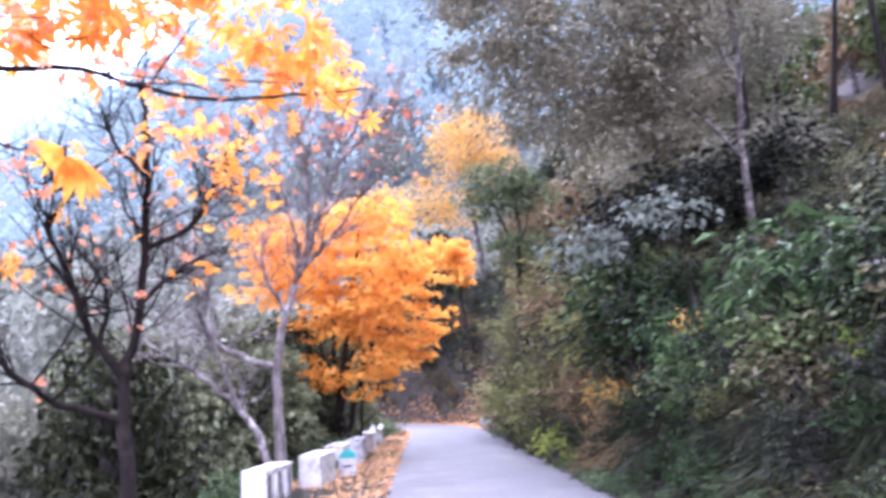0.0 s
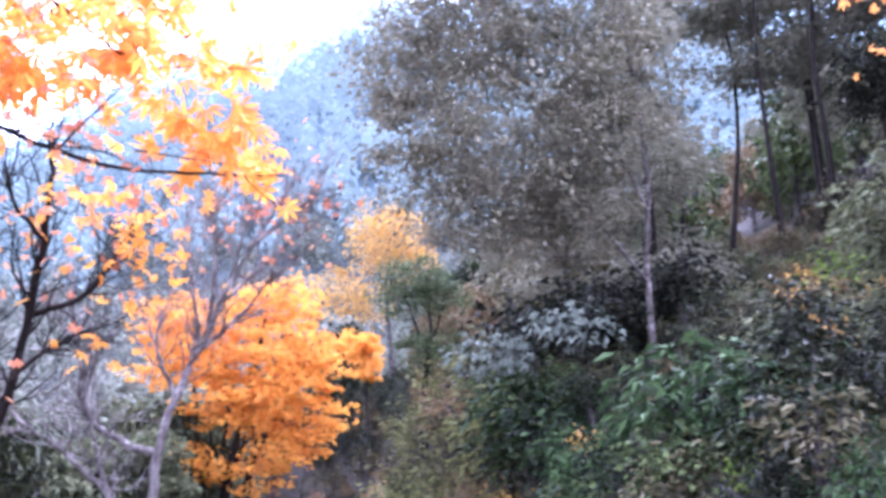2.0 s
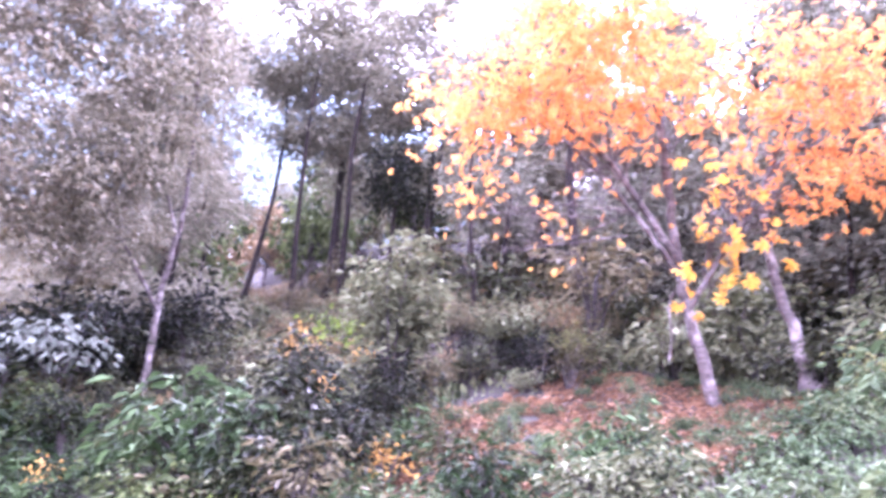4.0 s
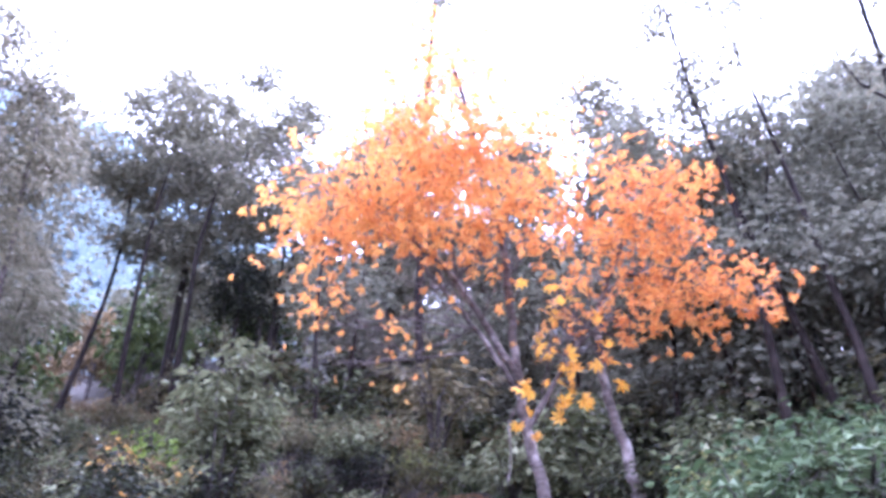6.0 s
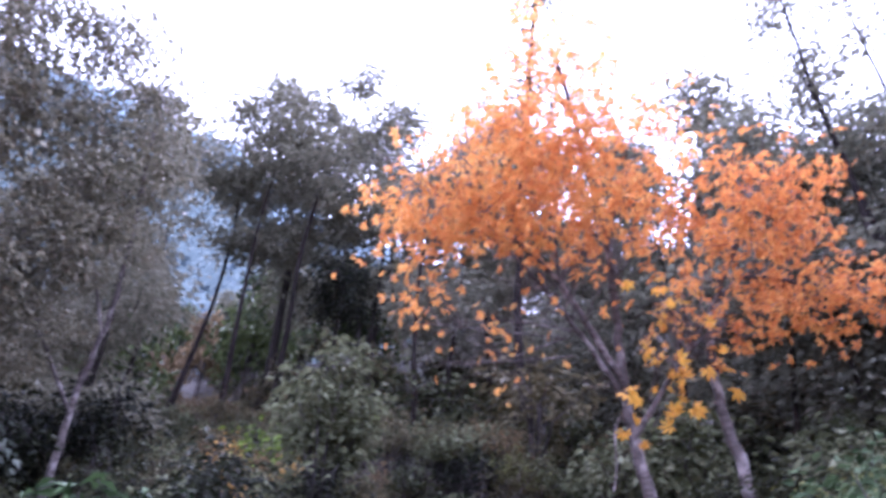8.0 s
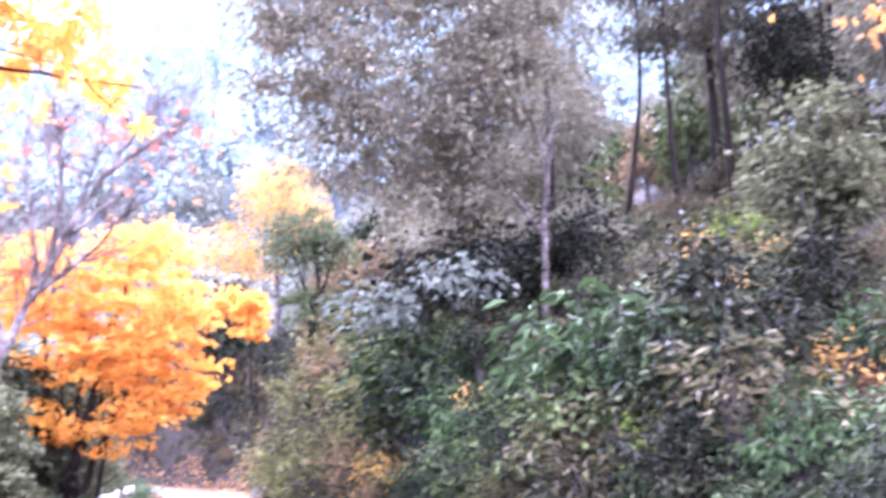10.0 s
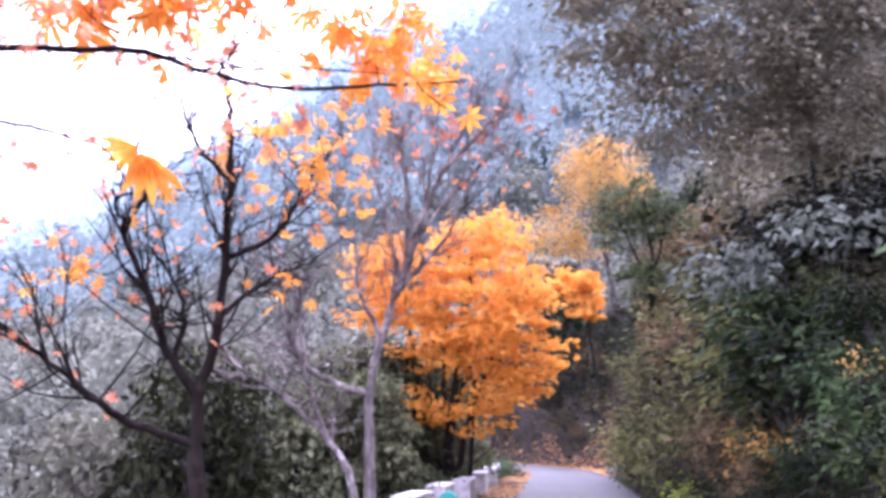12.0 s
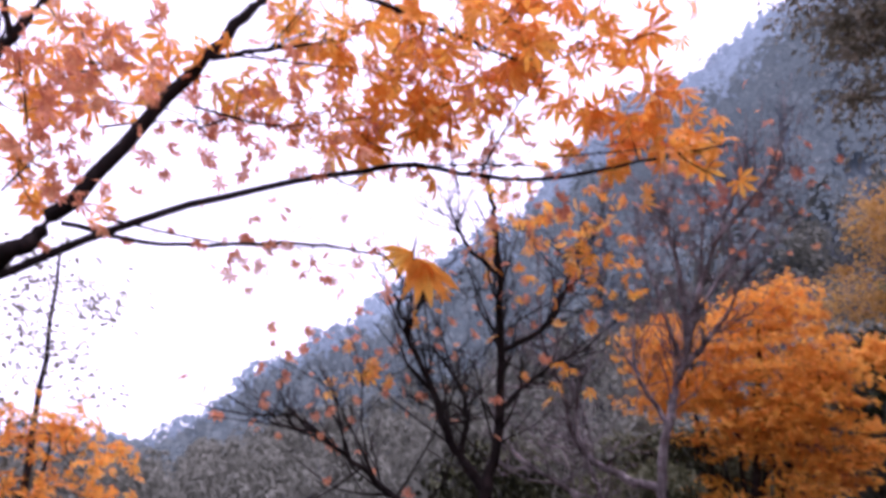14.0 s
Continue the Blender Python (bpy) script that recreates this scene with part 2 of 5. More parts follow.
def diamond(width, fold=0.12, droop=0.15):
    """A small leaf along +y, folded at its rib."""
    V = [(0, 0, 0), (-width, 0.45, fold), (0, 1, -droop), (width, 0.45, fold)]
    return np.array(V), np.array([(0, 2, 1), (0, 3, 2)])


def palmate(lobes=7, spread=125, width=0.15, droop=0.28):
    """A leaf of several narrow leaflets fanned out from one stalk."""
    V, F = [], []
    for i in range(lobes):
        a = radians(-spread + 2 * spread * i / (lobes - 1))
        k = 0.62 + 0.38 * math.cos(a * 0.62)
        c, s, o = math.cos(a), math.sin(a), len(V)
        for u, v, z in ((0, 0, 0), (-0.6 * width, 0.3, 0.07), (-width, 0.62, -0.2 * droop), (0, 1, -droop), (width, 0.62, -0.2 * droop), (0.6 * width, 0.3, 0.07), (0, 0.5, -0.03)):
            V.append((k * (u * c + v * s), k * (v * c - u * s), z * k))
        F += [(o, o + 6, o + 1), (o + 1, o + 6, o + 2), (o + 2, o + 6, o + 3), (o + 3, o + 6, o + 4), (o + 4, o + 6, o + 5), (o + 5, o + 6, o)]
    return np.array(V), np.array(F)


def fan(lobes, spread, width, droop):
    """A small lobed leaf, lighter than palmate(): one folded diamond a lobe."""
    V, F = [], []
    for i in range(lobes):
        a = radians(-spread + 2 * spread * i / (lobes - 1))
        k = 0.62 + 0.38 * math.cos(a * 0.62)
        c, s, o = math.cos(a), math.sin(a), len(V)
        for u, v, z in ((0, 0, 0), (-width, 0.55, 0.05), (0, 1, -droop), (width, 0.55, 0.05)):
            V.append((k * (u * c + v * s), k * (v * c - u * s), z * k))
        F += [(o, o + 2, o + 1), (o, o + 3, o + 2)]
    return np.array(V), np.array(F)


def blade(width=0.03, bend=0.35):
    V = [(-width, 0, 0), (width, 0, 0), (-width * 0.8, 0.5, -bend * 0.2), (width * 0.8, 0.5, -bend * 0.2), (0, 1, -bend)]
    return np.array(V), np.array([(0, 1, 3), (0, 3, 2), (2, 3, 4)])


OVAL, LANCE, PALM, MAPLE, BLADE = diamond(0.26), diamond(0.15), palmate(), fan(5, 100, 0.2, 0.22), blade()


def unit(v):
    return v / np.maximum(np.linalg.norm(v, axis=-1, keepdims=True), 1e-9)


def strew(shape, places, ways, sizes, rng, flat=0.5, facing=(0, 0, 1.0)):
    """Vertices and faces of one leaf shape laid at many places, each pointing along its way; flat: how closely the blades face
    their facing, straight up unless one is given."""
    V0, F0 = shape
    places, ways = np.asarray(places, float), unit(np.asarray(ways, float))
    up = rng.normal(size=places.shape) * (1 - flat) + np.asarray(facing, float) * flat
    side = unit(np.cross(ways, up) + 1e-6)
    top = np.cross(side, ways)
    B = np.stack([side, ways, top], 1) * np.asarray(sizes)[:, None, None]
    V = np.einsum("vk,nkj->nvj", V0, B) + places[:, None]
    F = F0[None] + (np.arange(len(places)) * len(V0))[:, None, None]
    return V.reshape(-1, 3), F.reshape(-1, F0.shape[1])


def join(parts):
    V, F, o = [], [], 0
    for v, f in parts:
        V.append(v)
        F.append(np.asarray(f) + o)
        o += len(v)
    return np.concatenate(V), np.concatenate(F)


def smooth_path(points, steps, rng=None, wobble=0.0):
    """A Catmull-Rom curve through the points."""
    p = np.array(points, float)
    q = np.vstack([2 * p[0] - p[1], p, 2 * p[-1] - p[-2]])
    out = []
    for i in range(1, len(q) - 2):
        for u in np.linspace(0, 1, steps, endpoint=False):
            a, b, c, d = q[i - 1], q[i], q[i + 1], q[i + 2]
            out.append(0.5 * (2 * b + (c - a) * u + (2 * a - 5 * b + 4 * c - d) * u * u + (3 * b - a - 3 * c + d) * u ** 3))
    out.append(p[-1])
    out = np.array(out)
    if rng is not None and wobble:
        out[1:-1] += rng.normal(size=(len(out) - 2, 3)) * wobble
    return out


def tube(path, r0, r1, sides=6, flare=0.0, power=1.0):
    path = np.asarray(path, float)
    n = len(path)
    d = unit(np.gradient(path, axis=0))
    ref = np.where(np.abs(d[:, 2:3]) > 0.9, np.array([[1.0, 0, 0]]), np.array([[0, 0, 1.0]]))
    s = unit(np.cross(d, ref))
    t = np.cross(s, d)
    u = np.linspace(0, 1, n)
    r = r0 + (r1 - r0) * u ** power + flare * r0 * np.exp(-u * 14)
    a = np.linspace(0, 2 * np.pi, sides, endpoint=False)
    V = path[:, None] + r[:, None, None] * (np.cos(a)[None, :, None] * s[:, None] + np.sin(a)[None, :, None] * t[:, None])
    i, j = np.meshgrid(np.arange(n - 1), np.arange(sides), indexing="ij")
    k = (j + 1) % sides
    A, B, C, D = i * sides + j, i * sides + k, (i + 1) * sides + k, (i + 1) * sides + j
    F = np.concatenate([np.stack([A, B, C], -1).reshape(-1, 3), np.stack([A, C, D], -1).reshape(-1, 3)])
    return V.reshape(-1, 3), F


def twigs(path, rng, count, length, radius, rise=0.35, forks=1, start=0.3):
    """Side twigs of a limb: tubes, and the twigs' ends."""
    tubes, ends = [], []
    path = np.asarray(path)
    for _ in range(count):
        i = int(rng.uniform(start, 1) * (len(path) - 1))
        a = path[i]
        along = unit(path[min(i + 1, len(path) - 1)] - path[max(i - 1, 0)])
        d = unit(along * 0.7 + rng.normal(size=3) * 0.6 + np.array([0, 0, rise]))
        L = length * rng.uniform(0.5, 1.2)
        m, e = a + d * L * 0.5 + rng.normal(size=3) * L * 0.08, a + d * L + np.array([0, 0, rise * L * 0.3])
        p = smooth_path([a, m, e], 2)
        tubes.append(tube(p, radius, radius * 0.3, 3))
        ends.append(e)
        if forks > 0:
            t2, e2 = twigs(p, rng, 3, length * 0.55, radius * 0.5, rise, forks - 1)
            tubes += t2
            ends += e2
    return tubes, ends


# ---- the lie of the land ----
def road_centre(y):
    return 0.75 - 0.025 * np.clip(y - 10, 0, 30) - 0.045 * np.clip(y - 36, 0, 40) ** 2 * 0.6


ROAD_HALF = 1.8
RIDGE_TURN = [-180, -100, -62, -51, -48, -44, -40, -30, -24, -14.5, -12, -9.5, -3.7, 0, 2, 20, 28, 40, 70, 110, 180]
RIDGE_RISE = [4, 3, 1, 1.2, 2.8, 6.9, 8.8, 15.7, 19.3, 27.2, 27.5, 27.8, 30.9, 32.3, 33, 34, 33.5, 29, 20, 12, 6]


def lumps(x, y, scale, seed):
    """Smooth unevenness: a few sine waves in mixed directions."""
    r = np.random.default_rng(seed)
    out = 0.0
    for _ in range(7):
        a, k, ph = r.uniform(0, 6.28), r.uniform(0.6, 1.9) / scale, r.uniform(0, 6.28)
        out = out + np.sin((x * math.cos(a) + y * math.sin(a)) * k + ph)
    return out / 7


def step(v):
    v = np.clip(v, 0, 1)
    return v * v * (3 - 2 * v)


def height(x, y):
    """The height of the ground: level road, cut bank and hillside to the east, valley to the west, mountains all round."""
    x, y = np.asarray(x, float), np.asarray(y, float)
    c = road_centre(y)
    s, v = x - c - ROAD_HALF, c - ROAD_HALF - 1.9 - x
    crest = np.interp(y, [-30, 4, 8, 14, 20, 30, 45], [1.2, 1.5, 2.0, 2.9, 3.5, 4.2, 5.0])
    slope = np.interp(y, [-30, 6, 12, 20, 40], [0.25, 0.32, 0.42, 0.60, 0.60])
    right = crest * step((s - 0.25) / 1.7) + slope * np.clip(s - 1.9, 0, 70) + 0.25 * lumps(x, y, 1.3, 1) * step((s - 1) / 2)
    left = -0.62 * np.clip(v, 0, 30) + 0.2 * np.clip(v - 34, 0, 60) + 0.5 * lumps(x, y, 3.0, 2) * step(v / 4)
    z = np.where(s > 0.25, right, np.where(v > 0, left, 0.03 * lumps(x, y, 0.6, 3) * step((np.abs(x - c) - ROAD_HALF) / 0.6)))
    across, along = 0.766 * x + 0.643 * y - 15.1, 0.766 * y - 0.643 * x
    z = z + 0.6 * step(across / 0.3) * step((4.0 - across) / 3.0) * step((2.6 - np.abs(along)) / 0.9)
    r = np.hypot(x, y)
    turn = np.degrees(np.arctan2(x, y))
    top = np.tan(np.radians(np.interp(turn, RIDGE_TURN, RIDGE_RISE))) * 240 * (1 + 0.03 * lumps(turn, turn * 0.3, 4.0, 4))
    far = top * step((r - 62) / 178)
    far = far * np.where(r > 240, 0.5 + 0.5 * np.exp(-(r - 240) / 500), 1)
    k = step((r - 45) / 45)
    return z * (1 - k) + np.maximum(far + 3 * lumps(x, y, 9, 5) * step((r - 70) / 60), np.where(turn > 10, z * (1 - k), -20)) * k


def grid_sheet(name, xs, ys, lift, mat, z=None):
    X, Y = np.meshgrid(xs, ys)
    Z = height(X, Y) + lift if z is None else z(X, Y)
    n, m = X.shape
    i, j = np.meshgrid(np.arange(n - 1), np.arange(m - 1), indexing="ij")
    a = (i * m + j).ravel()
    F = np.stack([a, a + 1, a + m + 1, a + m], 1)
    return tri_mesh(name, np.stack([X, Y, Z], -1).reshape(-1, 3), F, mat, True)


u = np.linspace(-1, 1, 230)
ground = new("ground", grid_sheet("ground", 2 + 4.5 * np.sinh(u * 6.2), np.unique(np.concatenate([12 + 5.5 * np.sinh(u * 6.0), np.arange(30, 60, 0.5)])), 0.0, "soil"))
tagged(ground, "brown leafy hillside soil falling to a wooded valley", "ground", kind="structure")


def build_road():
    """An asphalt strip with ragged edges, bending away to the west."""
    rng = np.random.default_rng(5)
    V, F = [], []
    ys = np.arange(-25, 62, 0.5)
    cols = np.linspace(-1, 1, 11)
    for y in ys:
        l, r = rng.normal() * 0.05, rng.normal() * 0.05
        for c in cols:
            V.append((road_centre(y) + c * ROAD_HALF + (l if c == -1 else r if c == 1 else 0), y, 0.03 + 0.05 * (1 - c * c) - (0.05 if abs(c) == 1 else 0)))
    m = len(cols)
    for i in range(len(ys) - 1):
        for j in range(m - 1):
            a = i * m + j
            F.append((a, a + 1, a + m + 1, a + m))
    ob = new("road", tri_mesh("road", V, F, "asphalt", True))
    return tagged(ob, "pale grey worn asphalt of a narrow mountain road", "road", kind="structure")


build_road()


# ---- trees ----
def thing(name, base, label, category, group="", me=None):
    ob = new(name, me)
    ob.location = base
    return tagged(ob, label, category, group)


def clusters(rng, eggs, gap=0.6):
    """Places of leaf clusters inside egg-shaped volumes: centre, radii, count; crowded towards the outside."""
    out = []
    for centre, radii, count in eggs:
        mine = []
        for _ in range(count * 8):
            d = unit(rng.normal(size=3)) * rng.uniform(0.15, 1) ** 0.45
            p = np.array(centre) + d * np.array(radii)
            if all(np.sum((p - q) ** 2) > gap * gap for q in mine[-60:]):
                mine.append(p)
                if len(mine) >= count:
                    break
        out += mine
    return np.array(out)


def foliage(rng, centres, per, shape, size, spread, flat=0.5, droop=0.3, layer=0.55):
    """Leaves round each centre, in flattened sprays that point outwards and a little down."""
    n = len(centres)
    k = rng.uniform(0.5, 1.4, n)
    c = np.repeat(centres, per, axis=0)
    off = np.clip(rng.normal(size=(n * per, 3)), -1.7, 1.7) * np.repeat(k, per)[:, None] * spread * np.array([1, 1, layer])
    way = unit(off + rng.normal(size=off.shape) * spread * 0.8) * np.array([1, 1, 0.4]) - np.array([0, 0, droop])
    sizes = size * rng.uniform(0.6, 1.25, len(c))
    return strew(shape, c + off, way, sizes, rng, flat, unit(off) * 0.8 + np.array([0, 0, 0.6]))


def single_leaves(root, rng, centres, per, leaves, size, spread, flat, droop, layer):
    """Like foliage(), but every leaf is a part of its own on a shared mesh."""
    n = len(centres)
    c = np.repeat(centres, per, axis=0)
    off = np.clip(rng.normal(size=(n * per, 3)), -1.7, 1.7) * spread * np.array([1, 1, layer])
    way = unit(unit(off + rng.normal(size=off.shape) * spread * 0.6) * np.array([1, 1, 0.6]) - np.array([0, 0, droop]))
    up = rng.normal(size=c.shape) * (1 - flat) + np.array([0, 0, 1.0]) * flat
    across = unit(np.cross(way, up) + 1e-6)
    top = np.cross(across, way)
    for k in range(len(c)):
        f = size * rng.uniform(0.6, 1.25)
        ob = part("leaf", leaves[k % len(leaves)], root)
        ob.matrix_basis = Matrix([[*(f * np.array([across[k][i], way[k][i], top[k][i]])), c[k][i] + off[k][i]] for i in range(3)] + [[0, 0, 0, 1]])


def tree(name, label, base, stem, radius, eggs, leaf, bark, shape, size, per, spread, seed, gap=0.6, limbs=(), flat=0.5,
         droop=0.3, layer=0.55, bare=0, group="", limb_radius=0.3, sides=8, detail=True, singles=0):
    """One tree: a stem through a few points, own limbs, limbs to every leaf cluster, twigs and leaves."""
    rng = np.random.default_rng(seed)
    base = np.array(base, float)
    root = thing(name, base, label, "tree", group)
    trunk_path = smooth_path(np.array(stem, float) - base, 7, rng, radius * 0.12)
    pieces = [tube(trunk_path, radius, radius * 0.22, sides, 0.5, 0.65)]
    centres = clusters(rng, eggs, gap) - base if eggs else np.zeros((0, 3))
    paths = [trunk_path]
    for k, (points, r) in enumerate(limbs):
        p = smooth_path(np.array(points, float) - base, 6, rng, r * 0.25)
        paths.append(p)
        t, e = twigs(p, rng, 7 + bare, 0.09 * len(p) * 0.6 + 0.3, r * 0.32, 0.3, 1 + (bare > 4))
        part("limb", tri_mesh("limb", *join([tube(p, r, r * 0.25, 6)] + t), bark, True), root)
    if bare:
        t, e = twigs(trunk_path, rng, 2 * bare, 1.1, radius * 0.16, 0.5, 2, 0.4)
        pieces += t
    joints = np.concatenate(paths)
    order = np.argsort([np.min(np.linalg.norm(joints - c, axis=1)) for c in centres]) if len(centres) else []
    for c in centres[order] if len(centres) else []:
        v = c - joints
        d = np.linalg.norm(v, axis=1) + np.clip(-v[:, 2] - 0.1, 0, 1) * 1.2
        j = joints[np.argmin(d)]
        L = np.linalg.norm(c - j)
        m = (j + c) / 2 + np.array([0, 0, -0.1 * L]) + rng.normal(size=3) * 0.1 * L
        p = smooth_path([j, m, c], 3 if detail else 2)
        r = min(radius * limb_radius, 0.006 + 0.010 * L)
        pieces.append(tube(p, r, 0.004, 4 if detail else 3))
        joints = np.concatenate([joints, p[2:]])
        if detail:
            t, e = twigs(p, rng, 1, spread * 1.3, 0.004, 0.2, 0)
            pieces += t
    part("trunk", tri_mesh("trunk", *join(pieces), bark, True), root)
    if singles:
        leaves = [tri_mesh("leaf", *palmate(7, 105, 0.12 + 0.015 * k, 0.3 + 0.08 * k), leaf) for k in range(4)]
        near = np.argsort(np.linalg.norm(centres + base - np.array([-2.5, 8.5, 5.5]), axis=1))
        single_leaves(root, rng, centres[near[:singles]], per, leaves, size, spread, flat, droop, layer)
        centres = centres[near[singles:]]
    if len(centres) and per:
        part("crown", tri_mesh("crown", *foliage(rng, centres, per, shape, size, spread, flat, droop, layer), leaf), root)
    return root


# the dark half-bare tree behind the guard stones
half_bare = tree("half_bare_tree", "dark-barked half-bare tree with a few orange leaves", (-4.9, 12.0, -1.6),
     [(-4.9, 12.1, -1.6), (-4.95, 12.0, 0.9), (-5.0, 11.9, 2.1), (-4.8, 11.9, 3.0), (-4.65, 11.7, 4.4), (-4.5, 11.3, 5.9), (-4.5, 11.0, 6.7)], 0.15,
     [((-3.6, 11.1, 5.7), (1.2, 0.8, 0.8), 13), ((-5.3, 10.6, 5.0), (0.7, 0.5, 0.5), 4), ((-3.0, 11.4, 5.2), (0.6, 0.5, 0.5), 6),
      ((-3.9, 11.7, 3.6), (0.4, 0.4, 0.5), 2), ((-6.1, 10.4, 3.7), (0.6, 0.4, 0.5), 3)],
     "orange", "bark_dark", PALM, 0.16, 4, 0.24, 11, 0.3, bare=10, limbs=[
        ([(-5.0, 11.9, 2.1), (-5.4, 11.6, 2.8), (-5.6, 11.4, 3.5), (-5.7, 10.8, 4.3), (-5.8, 10.5, 4.9)], 0.085),
        ([(-5.0, 11.9, 1.5), (-5.8, 11.5, 1.8), (-6.0, 10.9, 2.1), (-6.4, 10.3, 2.6), (-6.9, 9.6, 3.2)], 0.075),
        ([(-4.65, 11.8, 4.2), (-4.0, 12.0, 4.6), (-3.6, 11.9, 5.2), (-3.4, 11.9, 5.7)], 0.055),
        ([(-4.8, 11.9, 3.3), (-4.3, 12.5, 4.0), (-3.7, 13.0, 4.4)], 0.05),
        ([(-4.55, 11.4, 5.3), (-4.9, 11.1, 5.7), (-4.9, 10.6, 6.1)], 0.045),
        ([(-5.3, 11.7, 2.6), (-5.2, 11.6, 3.5), (-5.9, 11.7, 4.4)], 0.05)])

# the pale bare tree beside it
bare = tree("bare_tree", "pale-barked nearly bare tree with reddish top leaves", (-3.3, 14.8, -1.2),
     [(-3.3, 14.8, -1.2), (-3.15, 14.7, 0.7), (-3.2, 14.7, 2.5), (-2.9, 14.7, 3.7), (-2.65, 14.6, 4.3), (-2.2, 14.4, 5.5), (-1.6, 14.1, 6.7), (-1.1, 13.8, 7.5)], 0.125,
     [((-1.2, 14.0, 7.2), (1.1, 0.8, 0.6), 11), ((-2.4, 14.2, 6.4), (1.0, 0.7, 0.8), 3)],
     "rust", "bark_pale", PALM, 0.14, 4, 0.3, 12, 0.3, bare=13, limbs=[
        ([(-2.7, 14.6, 4.2), (-2.0, 14.6, 4.9), (-1.3, 14.0, 5.7)], 0.06),
        ([(-3.2, 14.7, 2.3), (-4.0, 14.5, 2.6), (-4.5, 14.3, 3.1), (-4.5, 13.7, 4.0), (-4.8, 13.4, 4.9)], 0.085),
        ([(-3.3, 14.7, 0.4), (-3.9, 14.5, 1.6), (-4.7, 14.3, 2.3), (-5.4, 13.6, 2.9)], 0.08),
        ([(-2.5, 14.5, 4.8), (-2.5, 14.1, 6.2), (-2.7, 13.7, 7.3)], 0.055),
        ([(-1.9, 14.2, 6.2), (-1.0, 14.0, 7.0), (-0.5, 13.9, 7.4)], 0.045),
        ([(-3.0, 14.7, 3.3), (-3.4, 14.4, 4.3), (-3.2, 14.2, 5.4)], 0.05),
        ([(-2.65, 14.6, 4.3), (-2.9, 14.2, 5.6), (-3.1, 14.0, 6.9)], 0.045),
        ([(-2.6, 14.6, 4.5), (-2.1, 14.3, 6.0), (-2.0, 14.1, 7.4)], 0.045),
        ([(-2.3, 14.5, 5.2), (-1.5, 14.3, 6.0), (-0.9, 14.2, 6.6)], 0.04),
        ([(-3.9, 14.5, 1.6), (-4.4, 14.2, 3.2), (-4.2, 14.0, 4.4)], 0.045)])

# the tree that reaches over the road
overhead = tree("roadside_chestnut_tree", "dark-limbed tree with large orange palm-shaped leaves", (-9.04, 3.77, -4.55),
     [(-9.04, 3.77, -4.55), (-8.62, 4.19, 0.03), (-7.78, 4.89, 2.97), (-7.08, 5.45, 4.02), (-6.72, 5.77, 4.54), (-5.6, 6.43, 6.55), (-4.98, 6.78, 7.59), (-4.14, 7.13, 9.13)], 0.19,
     [((-4.28, 7.69, 7.03), (1.05, 0.98, 0.7), 15), ((-3.16, 8.95, 7.03), (0.91, 0.91, 0.56), 15), ((-2.04, 10.07, 6.61), (0.91, 0.56, 0.28), 12), ((-4.98, 7.69, 6.19), (0.56, 0.7, 0.42), 6), ((-5.82, 6.43, 6.33), (0.49, 0.42, 0.7), 6), ((-7.78, 6.15, 6.75), (0.84, 0.7, 0.84), 14), ((-3.16, 8.95, 8.43), (1.68, 1.26, 0.84), 22), ((-5.12, 7.27, 8.57), (1.4, 1.12, 0.84), 15), ((-8.48, 6.29, 5.49), (0.42, 0.56, 0.56), 8), ((-3.86, 8.53, 6.26), (1.12, 0.84, 0.35), 11), ((-1.9, 9.79, 7.73), (0.98, 0.7, 0.49), 8)],
     "orange", "bark_dark", PALM, 0.33, 3, 0.29, 13, 0.2, droop=0.8, flat=0.35, singles=95, limbs=[
        ([(-7.22, 5.38, 3.81), (-5.89, 6.72, 4.87), (-4.38, 8.26, 5.66), (-3.22, 9.42, 5.71), (-1.76, 10.42, 6.12), (-0.99, 11.33, 6.54)], 0.05),
        ([(-6.9, 5.94, 4.59), (-6.37, 6.81, 4.56), (-5.32, 7.84, 4.72), (-4.98, 8.53, 4.79), (-5.05, 9.23, 4.93), (-5.12, 9.79, 4.72)], 0.03),
        ([(-5.61, 6.46, 6.5), (-5.14, 6.83, 6.68), (-4.38, 7.38, 6.89)], 0.041),
        ([(-4.84, 6.85, 7.73), (-3.72, 8.11, 7.31), (-2.74, 8.95, 6.89)], 0.041),
        ([(-8.34, 4.47, 1.57), (-8.34, 4.89, 4.37), (-7.71, 5.28, 6.44), (-6.94, 5.45, 8.15)], 0.149)])


def scatter_leaves(root, leaf, size, lines, per, spread, seed, shoots=7, bark="bark_dark"):
    """Sparse leaves along a few twigs: each twig with its shoots is one part, and so is each leaf."""
    r = np.random.default_rng(seed)
    leaves = [tri_mesh("leaf", *palmate(7, 120, 0.15 + 0.02 * k, 0.2 + 0.06 * k), leaf) for k in range(4)]
    for line in lines:
        p = smooth_path(np.array(line, float) - np.array(root.location), 6)
        t, ends = twigs(p, r, shoots, spread * 2.2, 0.006, 0.1, 1)
        part("twig", tri_mesh("twig", *join([tube(p, 0.016, 0.006, 4)] + t), bark, True), root)
        C = np.concatenate([p[::2], np.array(ends)])
        single_leaves(root, r, C, per, leaves, size, spread, 0.3, 0.5, 0.8)


